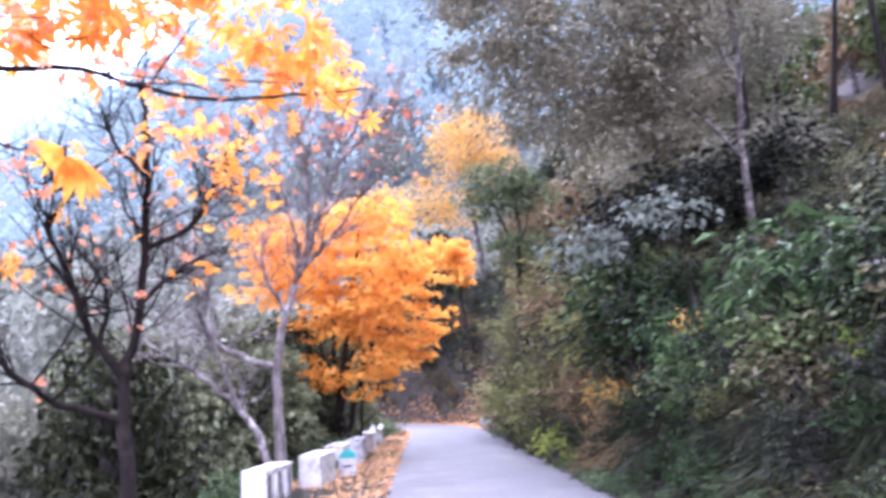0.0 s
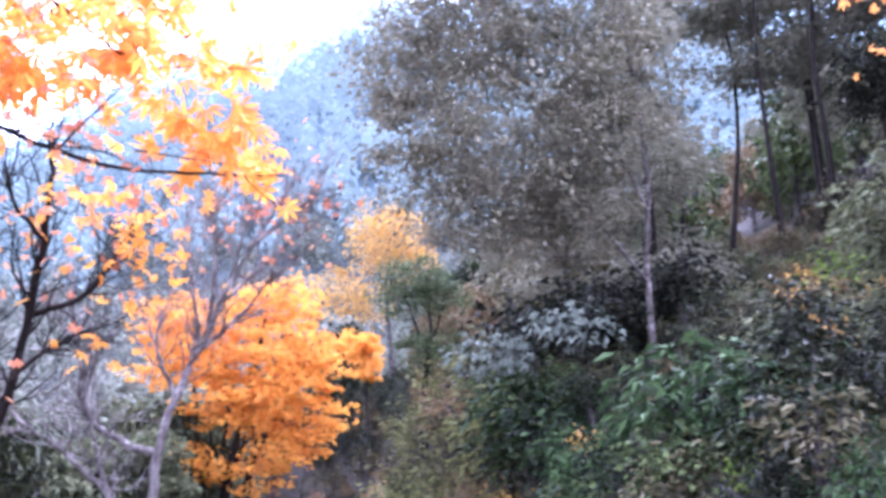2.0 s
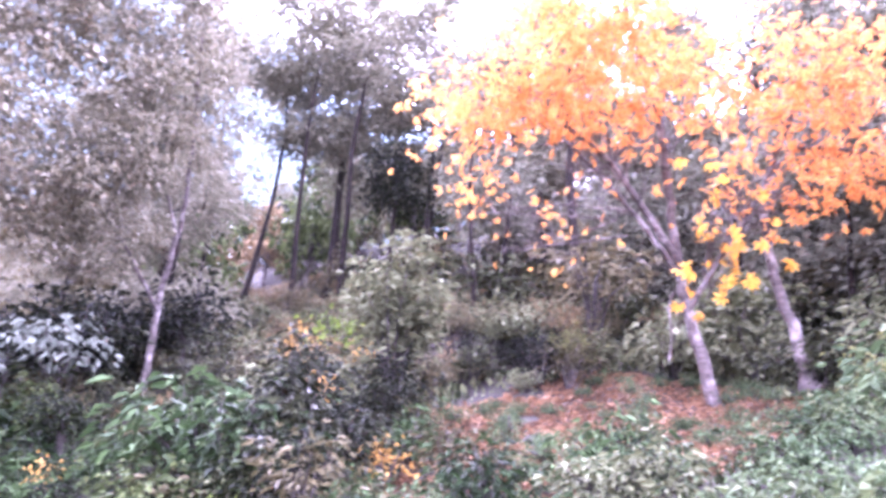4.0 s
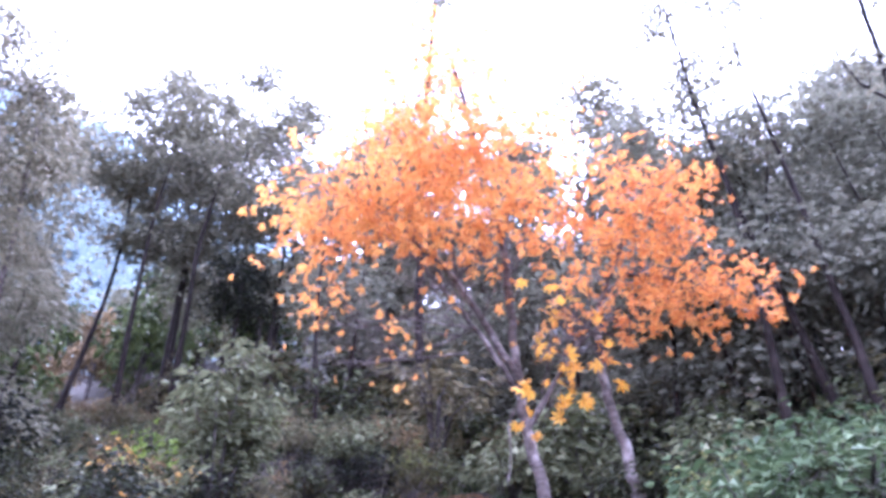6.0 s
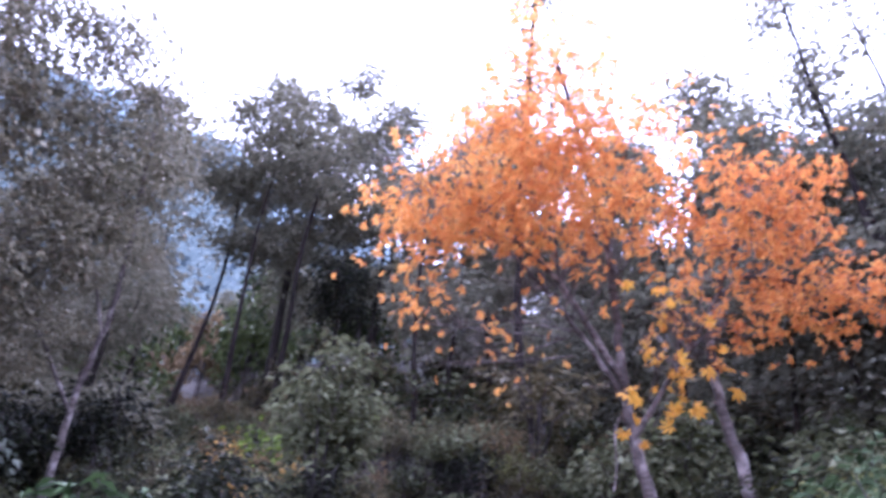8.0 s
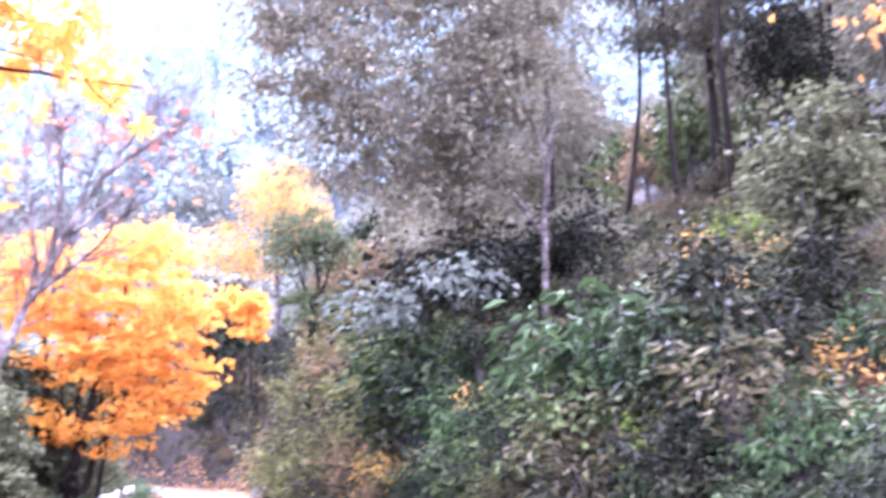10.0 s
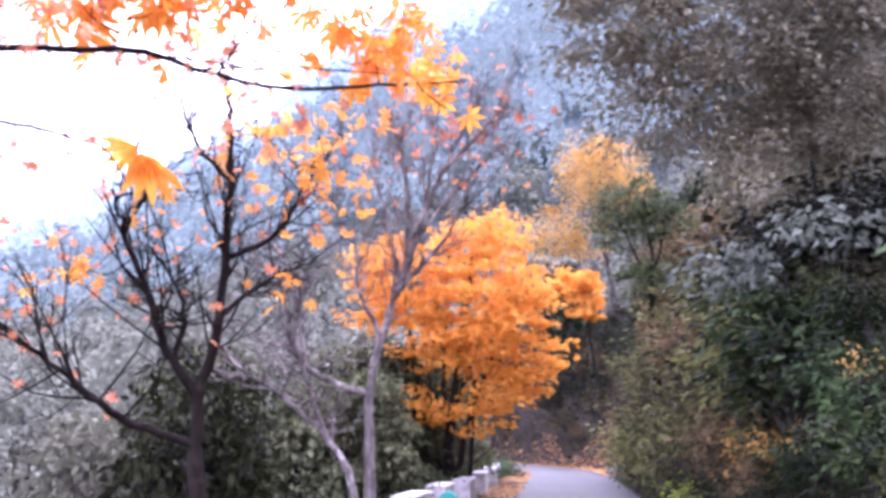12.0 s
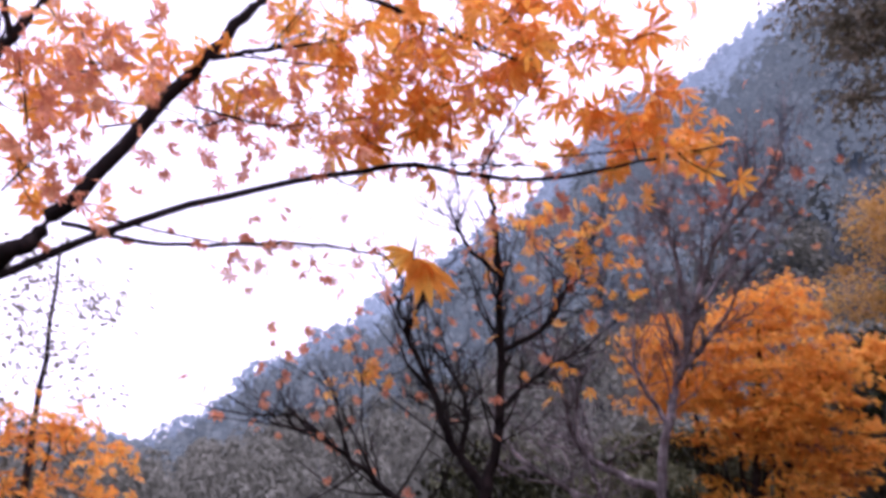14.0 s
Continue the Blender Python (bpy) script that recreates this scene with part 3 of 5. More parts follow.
scatter_leaves(overhead, "rust", 0.12, [[(-5.54, 6.29, 5.77), (-4.84, 6.85, 5.63), (-4.14, 7.55, 5.91)], [(-5.26, 6.57, 6.47), (-4.42, 7.27, 6.47), (-3.72, 7.97, 6.61)], [(-5.82, 5.17, 5.63), (-5.26, 5.17, 5.49), (-4.98, 4.75, 5.21)], [(-6.52, 6.15, 4.65), (-5.82, 7.13, 4.58), (-5.08, 8.16, 4.72)], [(-5.82, 4.75, 4.23), (-5.54, 4.89, 4.65)], [(-4.7, 8.11, 5.63), (-3.72, 8.95, 5.84), (-2.88, 9.65, 5.91)]], 2, 0.28, 71, 6)
scatter_leaves(overhead, "rust", 0.17, [[(-6.5, 5.9, 5.6), (-6.45, 6.5, 5.95), (-6.2, 7.1, 6.2)], [(-6.7, 5.4, 5.0), (-6.7, 5.2, 5.6), (-6.5, 4.9, 6.0)], [(-6.2, 6.9, 6.0), (-5.9, 7.6, 6.5), (-5.8, 8.3, 6.5)], [(-6.9, 6.2, 6.2), (-6.7, 7.0, 6.4), (-6.6, 7.7, 6.2)]], 1, 0.3, 77, 5)
scatter_leaves(overhead, "orange", 0.27, [[(-2.88, 9.65, 6.05), (-2.04, 10.49, 6.33), (-1.13, 11.33, 6.61)]], 1, 0.2, 72, 6)


def leaf_cluster(root, place, stalk, seed):
    """A few very large leaves that hang from one stalk."""
    r = np.random.default_rng(seed)
    base = np.array(root.location)
    c = np.array(place) - base
    part("stalk", tri_mesh("stalk", *tube(smooth_path([np.array(stalk) - base, c], 4), 0.02, 0.012, 4), "bark_dark", True), root)
    along, facing = np.array([0.85, 0.5, 0.0]), np.array([0.5, -0.85, 0.3])
    for tilt, down, away, lift, size in ((0.12, -1.0, 0.16, -0.05, 0.62), (-0.75, -0.6, -0.02, 0.12, 0.5), (0.4, -0.9, 0.02, 0.02, 0.42)):
        way = unit(along * tilt + np.array([0, 0, down]))
        across = unit(np.cross(way, facing + 0.25 * r.normal(size=3)))
        B = np.stack([across, way, np.cross(across, way)]) * size
        V, F = palmate(5, 44, 0.115, 0.25)
        part("leaf", tri_mesh("leaf", V @ B + c + along * away + np.array([0, 0, lift]), F, "orange"), root)


leaf_cluster(overhead, (-5.05, 9.86, 5.12), (-5.02, 9.79, 5.26), 73)

# the full orange tree at the bend
tree("orange_tree", "broad leafy tree in full bright orange autumn colour", (-2.88, 22.42, -1.02),
     [(-2.88, 22.42, -1.02), (-2.96, 22.00, 1.26), (-2.79, 21.83, 2.95), (-2.45, 21.66, 4.98), (-2.20, 21.40, 6.68)], 0.2,
     [((-2.0, 21.3, 5.35), (1.65, 1.6, 2.2), 92), ((-1.0, 21.4, 4.2), (1.1, 1.2, 1.6), 44), ((-3.9, 21.3, 5.7), (1.35, 1.3, 1.45), 44), ((-3.0, 21.6, 4.2), (1.3, 1.2, 1.2), 30), ((-4.9, 21.3, 5.2), (0.8, 0.8, 1.0), 15),
      ((-3.9, 21.4, 2.65), (0.55, 0.5, 0.3), 7), ((-1.4, 21.5, 2.9), (0.9, 0.9, 0.6), 13), ((-2.4, 21.5, 2.2), (1.4, 0.9, 0.5), 11), ((-1.9, 21.2, 6.9), (0.9, 0.9, 0.7), 9), ((-4.8, 21.2, 6.6), (0.8, 0.7, 0.5), 7)],
     "maple", "bark_dark", MAPLE, 0.125, 34, 0.30, 14, 0.40, layer=0.24, flat=0.65, droop=0.4, limbs=[
        ([(-2.96, 22.17, 0.42), (-3.62, 22.00, 2.11), (-4.0, 21.83, 4.14), (-4.2, 21.5, 5.6)], 0.10),
        ([(-2.88, 22.25, 0.25), (-2.33, 22.00, 2.28), (-1.6, 21.83, 4.14), (-1.1, 21.6, 5.4)], 0.10),
        ([(-2.9, 22.1, 0.6), (-3.1, 22.2, 2.4), (-3.1, 22.0, 4.4), (-3.0, 21.8, 6.2)], 0.09),
        ([(-2.96, 22.00, 1.43), (-2.54, 22.33, 3.21), (-1.69, 22.33, 4.98)], 0.08),
        ([(-2.6, 22.3, -0.6), (-2.35, 22.0, 1.2), (-2.3, 21.7, 3.0), (-2.6, 21.5, 5.0)], 0.07),
        ([(-3.15, 22.3, -0.6), (-3.5, 21.9, 1.0), (-3.4, 21.6, 2.8), (-3.7, 21.4, 4.8)], 0.07)])

scatter_leaves(half_bare, "rust", 0.12, [[(-5.0, 11.9, 2.6), (-5.6, 11.4, 3.5), (-5.8, 10.5, 4.9)], [(-5.8, 11.5, 1.8), (-6.4, 10.3, 2.6), (-7.2, 9.4, 3.2)], [(-4.7, 11.7, 4.2), (-4.5, 11.2, 5.9)], [(-4.0, 12.0, 4.6), (-3.4, 11.9, 5.7)],
                                               [(-5.4, 11.6, 2.8), (-6.3, 11.0, 3.6), (-6.9, 10.6, 4.4)]], 1, 0.4, 74, 6)
scatter_leaves(half_bare, "orange", 0.15, [[(-4.6, 11.6, 4.4), (-3.9, 11.5, 4.7), (-3.1, 11.4, 4.8)], [(-4.5, 11.2, 5.9), (-3.8, 11.2, 6.2)]], 1, 0.42, 75, 5)
scatter_leaves(bare, "rust", 0.1, [[(-2.5, 14.1, 6.2), (-2.7, 13.7, 7.3)], [(-2.2, 14.4, 5.5), (-1.1, 13.8, 7.5)], [(-1.9, 14.2, 6.2), (-0.5, 13.9, 7.4)]], 1, 0.45, 76, bark="bark_pale")

# trees on the slope above the bend
tree("yellow_tree", "thin tree with a dull yellow autumn crown", (3.3, 49.0, float(height(3.3, 49.0)) - 0.3),
     [(3.3, 49.0, float(height(3.3, 49.0)) - 0.3), (2.9, 48.6, 11.5), (2.5, 47.8, 14.5), (2.6, 47.0, 18.0)], 0.24,
     [((2.3, 47.0, 17.9), (2.1, 1.9, 2.1), 44), ((0.3, 47.6, 14.2), (2.9, 1.8, 2.1), 24), ((4.3, 47.0, 16.4), (1.3, 1.3, 1.3), 14)],
     "yellow", "bark_grey", OVAL, 0.27, 64, 0.55, 15, 0.8)
tree("small_orange_tree", "small dense orange tree on the slope", (1.9, 44.0, float(height(1.9, 44.0)) - 0.3),
     [(1.9, 44.0, float(height(1.9, 44.0)) - 0.3), (1.6, 43.8, 5.4), (1.2, 43.3, 9.4)], 0.18,
     [((0.6, 43.1, 9.9), (1.2, 1.1, 0.8), 19), ((1.4, 43.1, 8.6), (0.9, 0.8, 0.6), 6)],
     "maple", "bark_dark", MAPLE, 0.30, 24, 0.34, 16, 0.5, layer=0.4)
tree("round_evergreen_tree", "dark green rounded evergreen tree with a forked stem", (3.2, 28.0, float(height(3.2, 28.0)) - 0.3),
     [(3.2, 28.0, float(height(3.2, 28.0)) - 0.3), (3.1, 27.6, 6.3), (3.2, 27.2, 7.6), (2.9, 26.9, 9.2)], 0.16,
     [((2.5, 26.8, 9.5), (1.1, 1.0, 0.75), 19), ((1.9, 26.9, 8.7), (0.8, 0.7, 0.6), 10), ((3.6, 26.8, 8.7), (0.8, 0.7, 0.7), 11), ((3.1, 27.4, 6.9), (1.3, 0.9, 0.7), 20)],
     "jade", "bark_dark", OVAL, 0.16, 100, 0.27, 17, 0.5, limbs=[([(3.1, 27.6, 6.6), (2.6, 27.2, 7.8), (2.1, 26.9, 8.9)], 0.07), ([(3.15, 27.5, 6.9), (3.5, 27.0, 8.0), (3.6, 26.8, 8.9)], 0.06)])

# the tall evergreen over the bank
tree("tall_evergreen_tree", "tall grey-green evergreen tree with a pale trunk", (6.85, 15.6, 3.4),
     [(6.85, 15.6, 3.4), (6.8, 15.55, 4.8), (6.78, 15.45, 6.9), (6.7, 14.9, 8.7), (6.35, 14.4, 10.7), (6.0, 14.0, 12.6)], 0.12,
     [((3.0, 14.6, 9.6), (2.6, 2.0, 3.2), 105), ((2.2, 14.4, 11.4), (2.2, 1.8, 2.0), 36), ((5.9, 14.1, 11.2), (0.9, 0.9, 2.3), 30), ((4.6, 15.1, 7.6), (1.5, 1.1, 1.2), 26), ((3.8, 14.2, 13.2), (2.2, 1.8, 1.5), 36), ((5.0, 14.6, 9.2), (1.0, 1.0, 1.6), 14)],
     "oak", "bark_mid", OVAL, 0.15, 150, 0.36, 18, 0.62, flat=0.55, droop=0.45, limbs=[
        ([(6.8, 15.5, 6.3), (6.2, 15.4, 7.0), (5.3, 15.2, 7.9), (4.2, 14.9, 9.1), (2.4, 14.4, 10.8)], 0.045),
        ([(6.6, 14.8, 7.8), (5.8, 14.6, 9.4), (4.8, 14.3, 11.2)], 0.035),
        ([(5.3, 15.2, 7.9), (3.9, 15.3, 8.2), (2.6, 15.3, 8.6)], 0.045)])

# the twin-stemmed orange tree on the hillside
G = dict(leaf="apricot", bark="bark_mid", shape=MAPLE, size=0.13)
slope_orange = tree("hillside_orange_tree", "grey-stemmed tree with spreading orange leaves on the slope", (11.75, 5.4, 3.4),
     [(11.75, 5.4, 3.4), (11.65, 5.45, 4.0), (11.4, 5.6, 5.4), (11.25, 5.62, 6.2), (10.9, 5.5, 7.8), (10.4, 5.35, 8.8), (9.5, 5.2, 9.9), (8.3, 5.0, 11.2)], 0.15,
     [((8.4, 5.2, 10.3), (1.2, 1.3, 1.5), 74), ((8.0, 6.2, 9.0), (1.1, 1.15, 1.0), 48), ((7.6, 6.8, 8.3), (0.6, 0.8, 0.55), 22), ((9.4, 4.8, 9.4), (1.1, 1.0, 1.0), 32), ((8.7, 5.7, 8.6), (0.9, 1.0, 0.7), 26), ((8.2, 7.2, 7.4), (0.5, 0.9, 0.35), 5), ((11.0, 4.6, 7.1), (0.5, 0.6, 0.8), 5), ((9.9, 3.8, 10.3), (0.4, 0.4, 0.6), 7), ((8.0, 6.6, 8.2), (1.2, 1.3, 0.4), 12), ((9.7, 5.2, 8.3), (0.9, 0.9, 0.5), 12)],
     per=11, spread=0.42, seed=19, gap=0.26, layer=0.5, bare=8, limbs=[
        ([(11.2, 5.6, 6.3), (10.2, 6.0, 7.7), (8.6, 6.5, 8.6), (7.2, 7.0, 8.8)], 0.07),
        ([(11.25, 5.6, 6.1), (10.5, 6.1, 7.3), (9.4, 6.6, 8.3), (8.6, 6.9, 8.6)], 0.05),
        ([(10.5, 6.1, 7.2), (9.5, 6.9, 7.2), (8.6, 7.5, 6.9)], 0.02),
        ([(10.3, 6.2, 7.0), (9.7, 6.9, 6.6), (9.0, 7.4, 6.3)], 0.018),
        ([(11.35, 5.6, 5.5), (11.3, 4.8, 6.4), (11.1, 3.7, 7.5)], 0.06)], **G)
tree("hillside_orange_tree", "leaning grey-stemmed orange tree on the slope", (12.65, 4.25, 4.2),
     [(12.65, 4.25, 4.2), (12.5, 4.3, 4.9), (12.15, 4.42, 6.5), (11.85, 4.2, 7.6), (11.45, 3.5, 8.5), (11.0, 2.9, 9.3)], 0.14,
     [((10.6, 3.0, 8.7), (0.85, 1.0, 0.8), 34), ((10.7, 2.3, 8.4), (0.6, 0.55, 0.7), 14), ((11.2, 2.4, 7.0), (0.6, 0.8, 0.4), 20), ((11.1, 1.6, 6.7), (0.4, 0.3, 0.2), 4), ((10.0, 4.0, 8.2), (0.6, 0.6, 0.6), 12), ((11.5, 2.9, 7.9), (0.6, 0.7, 0.5), 10), ((11.3, 3.6, 7.2), (0.6, 0.7, 0.7), 9)],
     per=11, spread=0.40, seed=20, gap=0.26, layer=0.5, bare=6, limbs=[
        ([(11.6, 3.6, 8.0), (11.6, 2.7, 7.6), (11.5, 1.5, 7.0)], 0.04)], **G)

# low amber sprays by its stems, reddish twigs lower down and a hanging vine
scatter_leaves(slope_orange, "amber", 0.17, [[(11.2, 5.2, 6.0), (11.0, 4.9, 6.6), (10.8, 4.7, 7.3)], [(11.25, 5.2, 5.6), (11.1, 4.9, 5.9), (11.0, 4.5, 6.2)]], 1, 0.3, 78, 4, "bark_mid")
scatter_leaves(slope_orange, "apricot", 0.1, [[(10.3, 6.2, 7.0), (9.2, 6.9, 6.9), (8.2, 7.6, 6.8)], [(10.4, 6.1, 6.7), (9.4, 6.8, 6.4), (8.5, 7.4, 6.2)]], 1, 0.3, 79, 4, "bark_mid")
part("vine", tri_mesh("vine", *tube(smooth_path(np.array([(11.05, 5.65, 5.8), (10.95, 5.72, 5.5), (11.0, 5.76, 5.0), (10.88, 5.78, 4.55)]) - np.array(slope_orange.location), 5), 0.02, 0.012, 5), "bark_mid", True), slope_orange, "thin pale hanging vine")


# ---- background trees ----
def wood(kind, label, places, leaf, bark, seed, group, size, per, spread, shape=OVAL, gap=0.7):
    """Trees of one sort: foot x, y, height, crown width, share of the height without leaves."""
    for k, (x, y, h, w, bare) in enumerate(places):
        z = float(height(x, y)) - 0.3
        r = np.random.default_rng(seed + k)
        top = (x + r.normal() * 0.05 * h, y + r.normal() * 0.05 * h, z + h)
        mid = ((x + top[0]) / 2 + r.normal() * 0.03 * h, (y + top[1]) / 2 + r.normal() * 0.03 * h, z + h / 2)
        a, b = z + h * bare, z + h * 1.02
        eggs, lumps_up = [], max(3, int((b - a) / 1.6))
        for i in range(lumps_up):
            u = (i + 0.5) / lumps_up
            swing = w * (0.34 - 0.2 * u)
            turn = i * 2.4 + r.uniform(0, 1.2)
            q = a + (b - a) * u
            v = (q - z) / h
            cx, cy = x + (top[0] - x) * v + swing * math.cos(turn), y + (top[1] - y) * v + swing * math.sin(turn)
            wide = w * r.uniform(0.26, 0.42) * (1.12 - 0.4 * u)
            eggs.append(((cx, cy, q + r.normal() * 0.2), (wide, wide, wide * r.uniform(0.55, 0.85)), int(6 + 8.5 * wide * wide)))
        eggs.append(((top[0], top[1], b - 0.5), (w * 0.16, w * 0.16, 0.7), 5))
        tip = tuple(0.12 * a + 0.88 * b for a, b in zip((x, y, z), top))
        tree(kind, label, (x, y, z), [(x, y, z), mid, tip], 0.035 + 0.0055 * h, eggs, leaf, bark, shape, size, per, spread, seed + 100 + k, gap, group=group, detail=h < 6, sides=6)


wood("forest_tree", "slender grey-green forest tree on the upper slope",
     [(12.4, 18.8, 13.5, 3.0, 0.46), (13.6, 18.0, 15, 3.6, 0.45), (9.0, 21.0, 12, 2.6, 0.16), (10.7, 21.4, 12.5, 1.8, 0.3), (11.6, 20.6, 14.4, 3.2, 0.48), (14.4, 19.7, 14.8, 4.0, 0.42), (15.3, 16.3, 12.0, 3.8, 0.4), (17.8, 15.0, 11.0, 4.2, 0.3), (20.3, 13.4, 11.4, 4.4, 0.12), (21.9, 10.6, 12.0, 4.4, 0.12), (19.3, 6.2, 13.0, 3.4, 0.2), (21.6, 5.0, 12.0, 4.2, 0.12), (22.1, -0.4, 12.2, 4.2, 0.12), (20.2, -1.8, 11.0, 4.0, 0.12), (16.4, 17.4, 13.5, 3.4, 0.35), (15.6, 21.0, 14, 3.6, 0.3), (7.6, 17.0, 11.5, 2.6, 0.15),
      (18.5, 13.5, 12.5, 4.0, 0.15), (20.5, 10.0, 12, 4.0, 0.15), (9.4, 23.5, 11, 3.0, 0.12), (8.6, 19.6, 12.5, 2.8, 0.1), (6.8, 21.5, 10.5, 2.8, 0.1)], "grey", "bark_dark", 200, "forest trees on the slope", 0.24, 90, 0.42, gap=0.75)
wood("thicket_tree", "dull grey-green tree of a dense hillside thicket",
     [(15.2, 2.6, 8.0, 3.2, 0.16), (15.8, 0.6, 8.4, 3.6, 0.12), (15.4, -1.4, 8.4, 3.6, 0.12), (17.5, 1.6, 10, 4, 0.06), (18.0, -1.8, 10.5, 4.4, 0.06), (16.5, -3.6, 9, 4, 0.06), (19.5, 4.6, 10.5, 4.4, 0.1),
      (17.6, 7.0, 9, 3.8, 0.15), (14.6, -3.6, 7.5, 3, 0.06), (20.5, 0.0, 11, 4.5, 0.06), (22.5, 2.6, 10, 5, 0.04), (23.0, -2.6, 10, 5, 0.04), (22.0, 6.4, 10, 5, 0.04), (25.5, 0.4, 11, 5.5, 0.04), (20.5, -4.6, 9, 4.5, 0.04), (18.6, 8.6, 7, 4, 0.02), (20.6, 10.6, 7, 4, 0.02), (17.6, 9.9, 6, 3.2, 0.2), (17.2, -0.4, 4.6, 3.2, 0.02), (17.0, 1.4, 4.6, 3.2, 0.02), (16.8, 3.2, 4.6, 3.2, 0.02), (17.5, -2.4, 4.6, 3.4, 0.02), (18.2, 5.2, 5, 3.4, 0.02), (19.4, 2.4, 5, 3.6, 0.02), (13.2, 11.9, 9.3, 3.0, 0.42), (14.8, 12.8, 10, 3.2, 0.4), (15.1, 4.3, 9.6, 3.0, 0.2), (15.2, 1.3, 8.8, 3.0, 0.16), (15.3, -0.3, 8.4, 3.0, 0.14)], "thicket", "bark_dark", 230, "thicket trees", 0.21, 76, 0.46, gap=0.66)
tree("tall_thin_tree", "tall thin tree with a sparse crown against the sky", (14.26, 9.69, 5.7),
     [(14.26, 9.69, 5.7), (14.31, 9.75, 10.0), (13.43, 8.95, 14.6), (12.33, 7.83, 18.3), (11.67, 7.34, 20.2)], 0.15,
     [((12.2, 7.7, 18.9), (0.75, 0.75, 1.5), 24), ((12.0, 7.5, 20.4), (0.4, 0.4, 1.0), 10), ((13.0, 8.5, 16.4), (0.8, 0.8, 0.9), 10)], "grey", "bark_dark", OVAL, 0.2, 24, 0.3, 260, 0.35, group="sparse trees")
wood("tall_thin_tree", "tall thin tree with a sparse crown against the sky", [(13.9, 1.9, 12.4, 1.9, 0.5), (14.6, 0.9, 14.2, 2.2, 0.58), (13.6, 0.4, 12.0, 1.6, 0.55)], "grey", "bark_dark", 262, "sparse trees", 0.17, 34, 0.3, gap=0.4)
tree("leaning_sparse_tree", "leaning dark-stemmed tree with scattered small leaves", (14.6, -1.2, float(height(14.6, -1.2)) - 0.3),
     [(14.6, -1.2, float(height(14.6, -1.2)) - 0.3), (13.6, -1.3, 7.6), (12.7, -1.3, 9.8), (11.5, -1.3, 11.3), (10.7, -1.2, 12.3), (10.0, -1.1, 13.2)], 0.09,
     [((11.2, -1.6, 11.7), (0.4, 0.6, 0.35), 13), ((11.0, -0.3, 12.9), (0.3, 0.6, 0.25), 11), ((11.1, -0.8, 12.5), (0.3, 0.4, 0.3), 9), ((11.7, -1.1, 10.5), (0.3, 0.35, 0.3), 6), ((10.6, -1.6, 12.9), (0.4, 0.6, 0.4), 9)], "grey", "bark_dark", OVAL, 0.15, 16, 0.24, 270, 0.2, limbs=[([(12.4, -1.3, 10.1), (12.3, -0.9, 10.8), (11.9, -0.7, 11.6)], 0.035)])

tree("dark_crowned_tree", "small tree with a dense blackish green crown", (12.9, 15.0, float(height(12.9, 15.0)) - 0.3),
     [(12.9, 15.0, float(height(12.9, 15.0)) - 0.3), (12.9, 14.9, 9.5), (12.9, 14.8, 12.4)], 0.12,
     [((12.9, 14.8, 11.8), (0.9, 0.9, 1.2), 40)], "dark", "bark_dark", OVAL, 0.15, 60, 0.3, 271, 0.35)
tree("sparse_valley_tree", "thin grey sparse-leaved tree below the road", (-12.3, 9.6, float(height(-12.3, 9.6)) - 0.3),
     [(-12.3, 9.6, float(height(-12.3, 9.6)) - 0.3), (-12.4, 9.5, 1.0), (-12.4, 9.4, 4.0), (-12.3, 9.2, 6.4)], 0.12,
     [((-12.3, 9.2, 5.4), (1.3, 1.2, 1.3), 40), ((-12.4, 9.4, 3.6), (1.3, 1.2, 1.0), 24)], "grey", "bark_dark", OVAL, 0.15, 12, 0.25, 272, 0.3)
tree("orange_valley_tree", "low rust-orange tree below the road", (-11.6, 9.3, float(height(-11.6, 9.3)) - 0.3),
     [(-11.6, 9.3, float(height(-11.6, 9.3)) - 0.3), (-11.6, 9.2, 0.5), (-11.5, 9.2, 3.0)], 0.1,
     [((-11.7, 9.2, 2.7), (1.5, 1.2, 0.9), 34)], "orange", "bark_dark", PALM, 0.16, 9, 0.25, 273, 0.3)

rng = np.random.default_rng(40)


def spread_out(count, box, keep, gap, r):
    out = []
    for _ in range(count * 30):
        x, y = r.uniform(box[0], box[1]), r.uniform(box[2], box[3])
        if keep(x, y) and all((x - a) ** 2 + (y - b) ** 2 > gap * gap for a, b in out):
            out.append((x, y))
            if len(out) >= count:
                break
    return out


def copies(kind, label, category, group, originals, places, scale, r, lower=lambda x, y: 1.0):
    """Stand copies of a few originals about, turned and sized; the originals take the first places."""
    for k, (x, y) in enumerate(places):
        f = r.uniform(*scale) * lower(x, y)
        m = pose(x, y, float(height(x, y)) - 0.05, r.normal() * 4, r.normal() * 4, r.uniform(0, 360))
        if k < len(originals):
            originals[k].matrix_basis = m
            originals[k].scale = (f, f, f * r.uniform(0.85, 1.15))
        else:
            ob = copy_thing(originals[k % len(originals)], m)
            ob.scale = (f, f, f * r.uniform(0.85, 1.15))


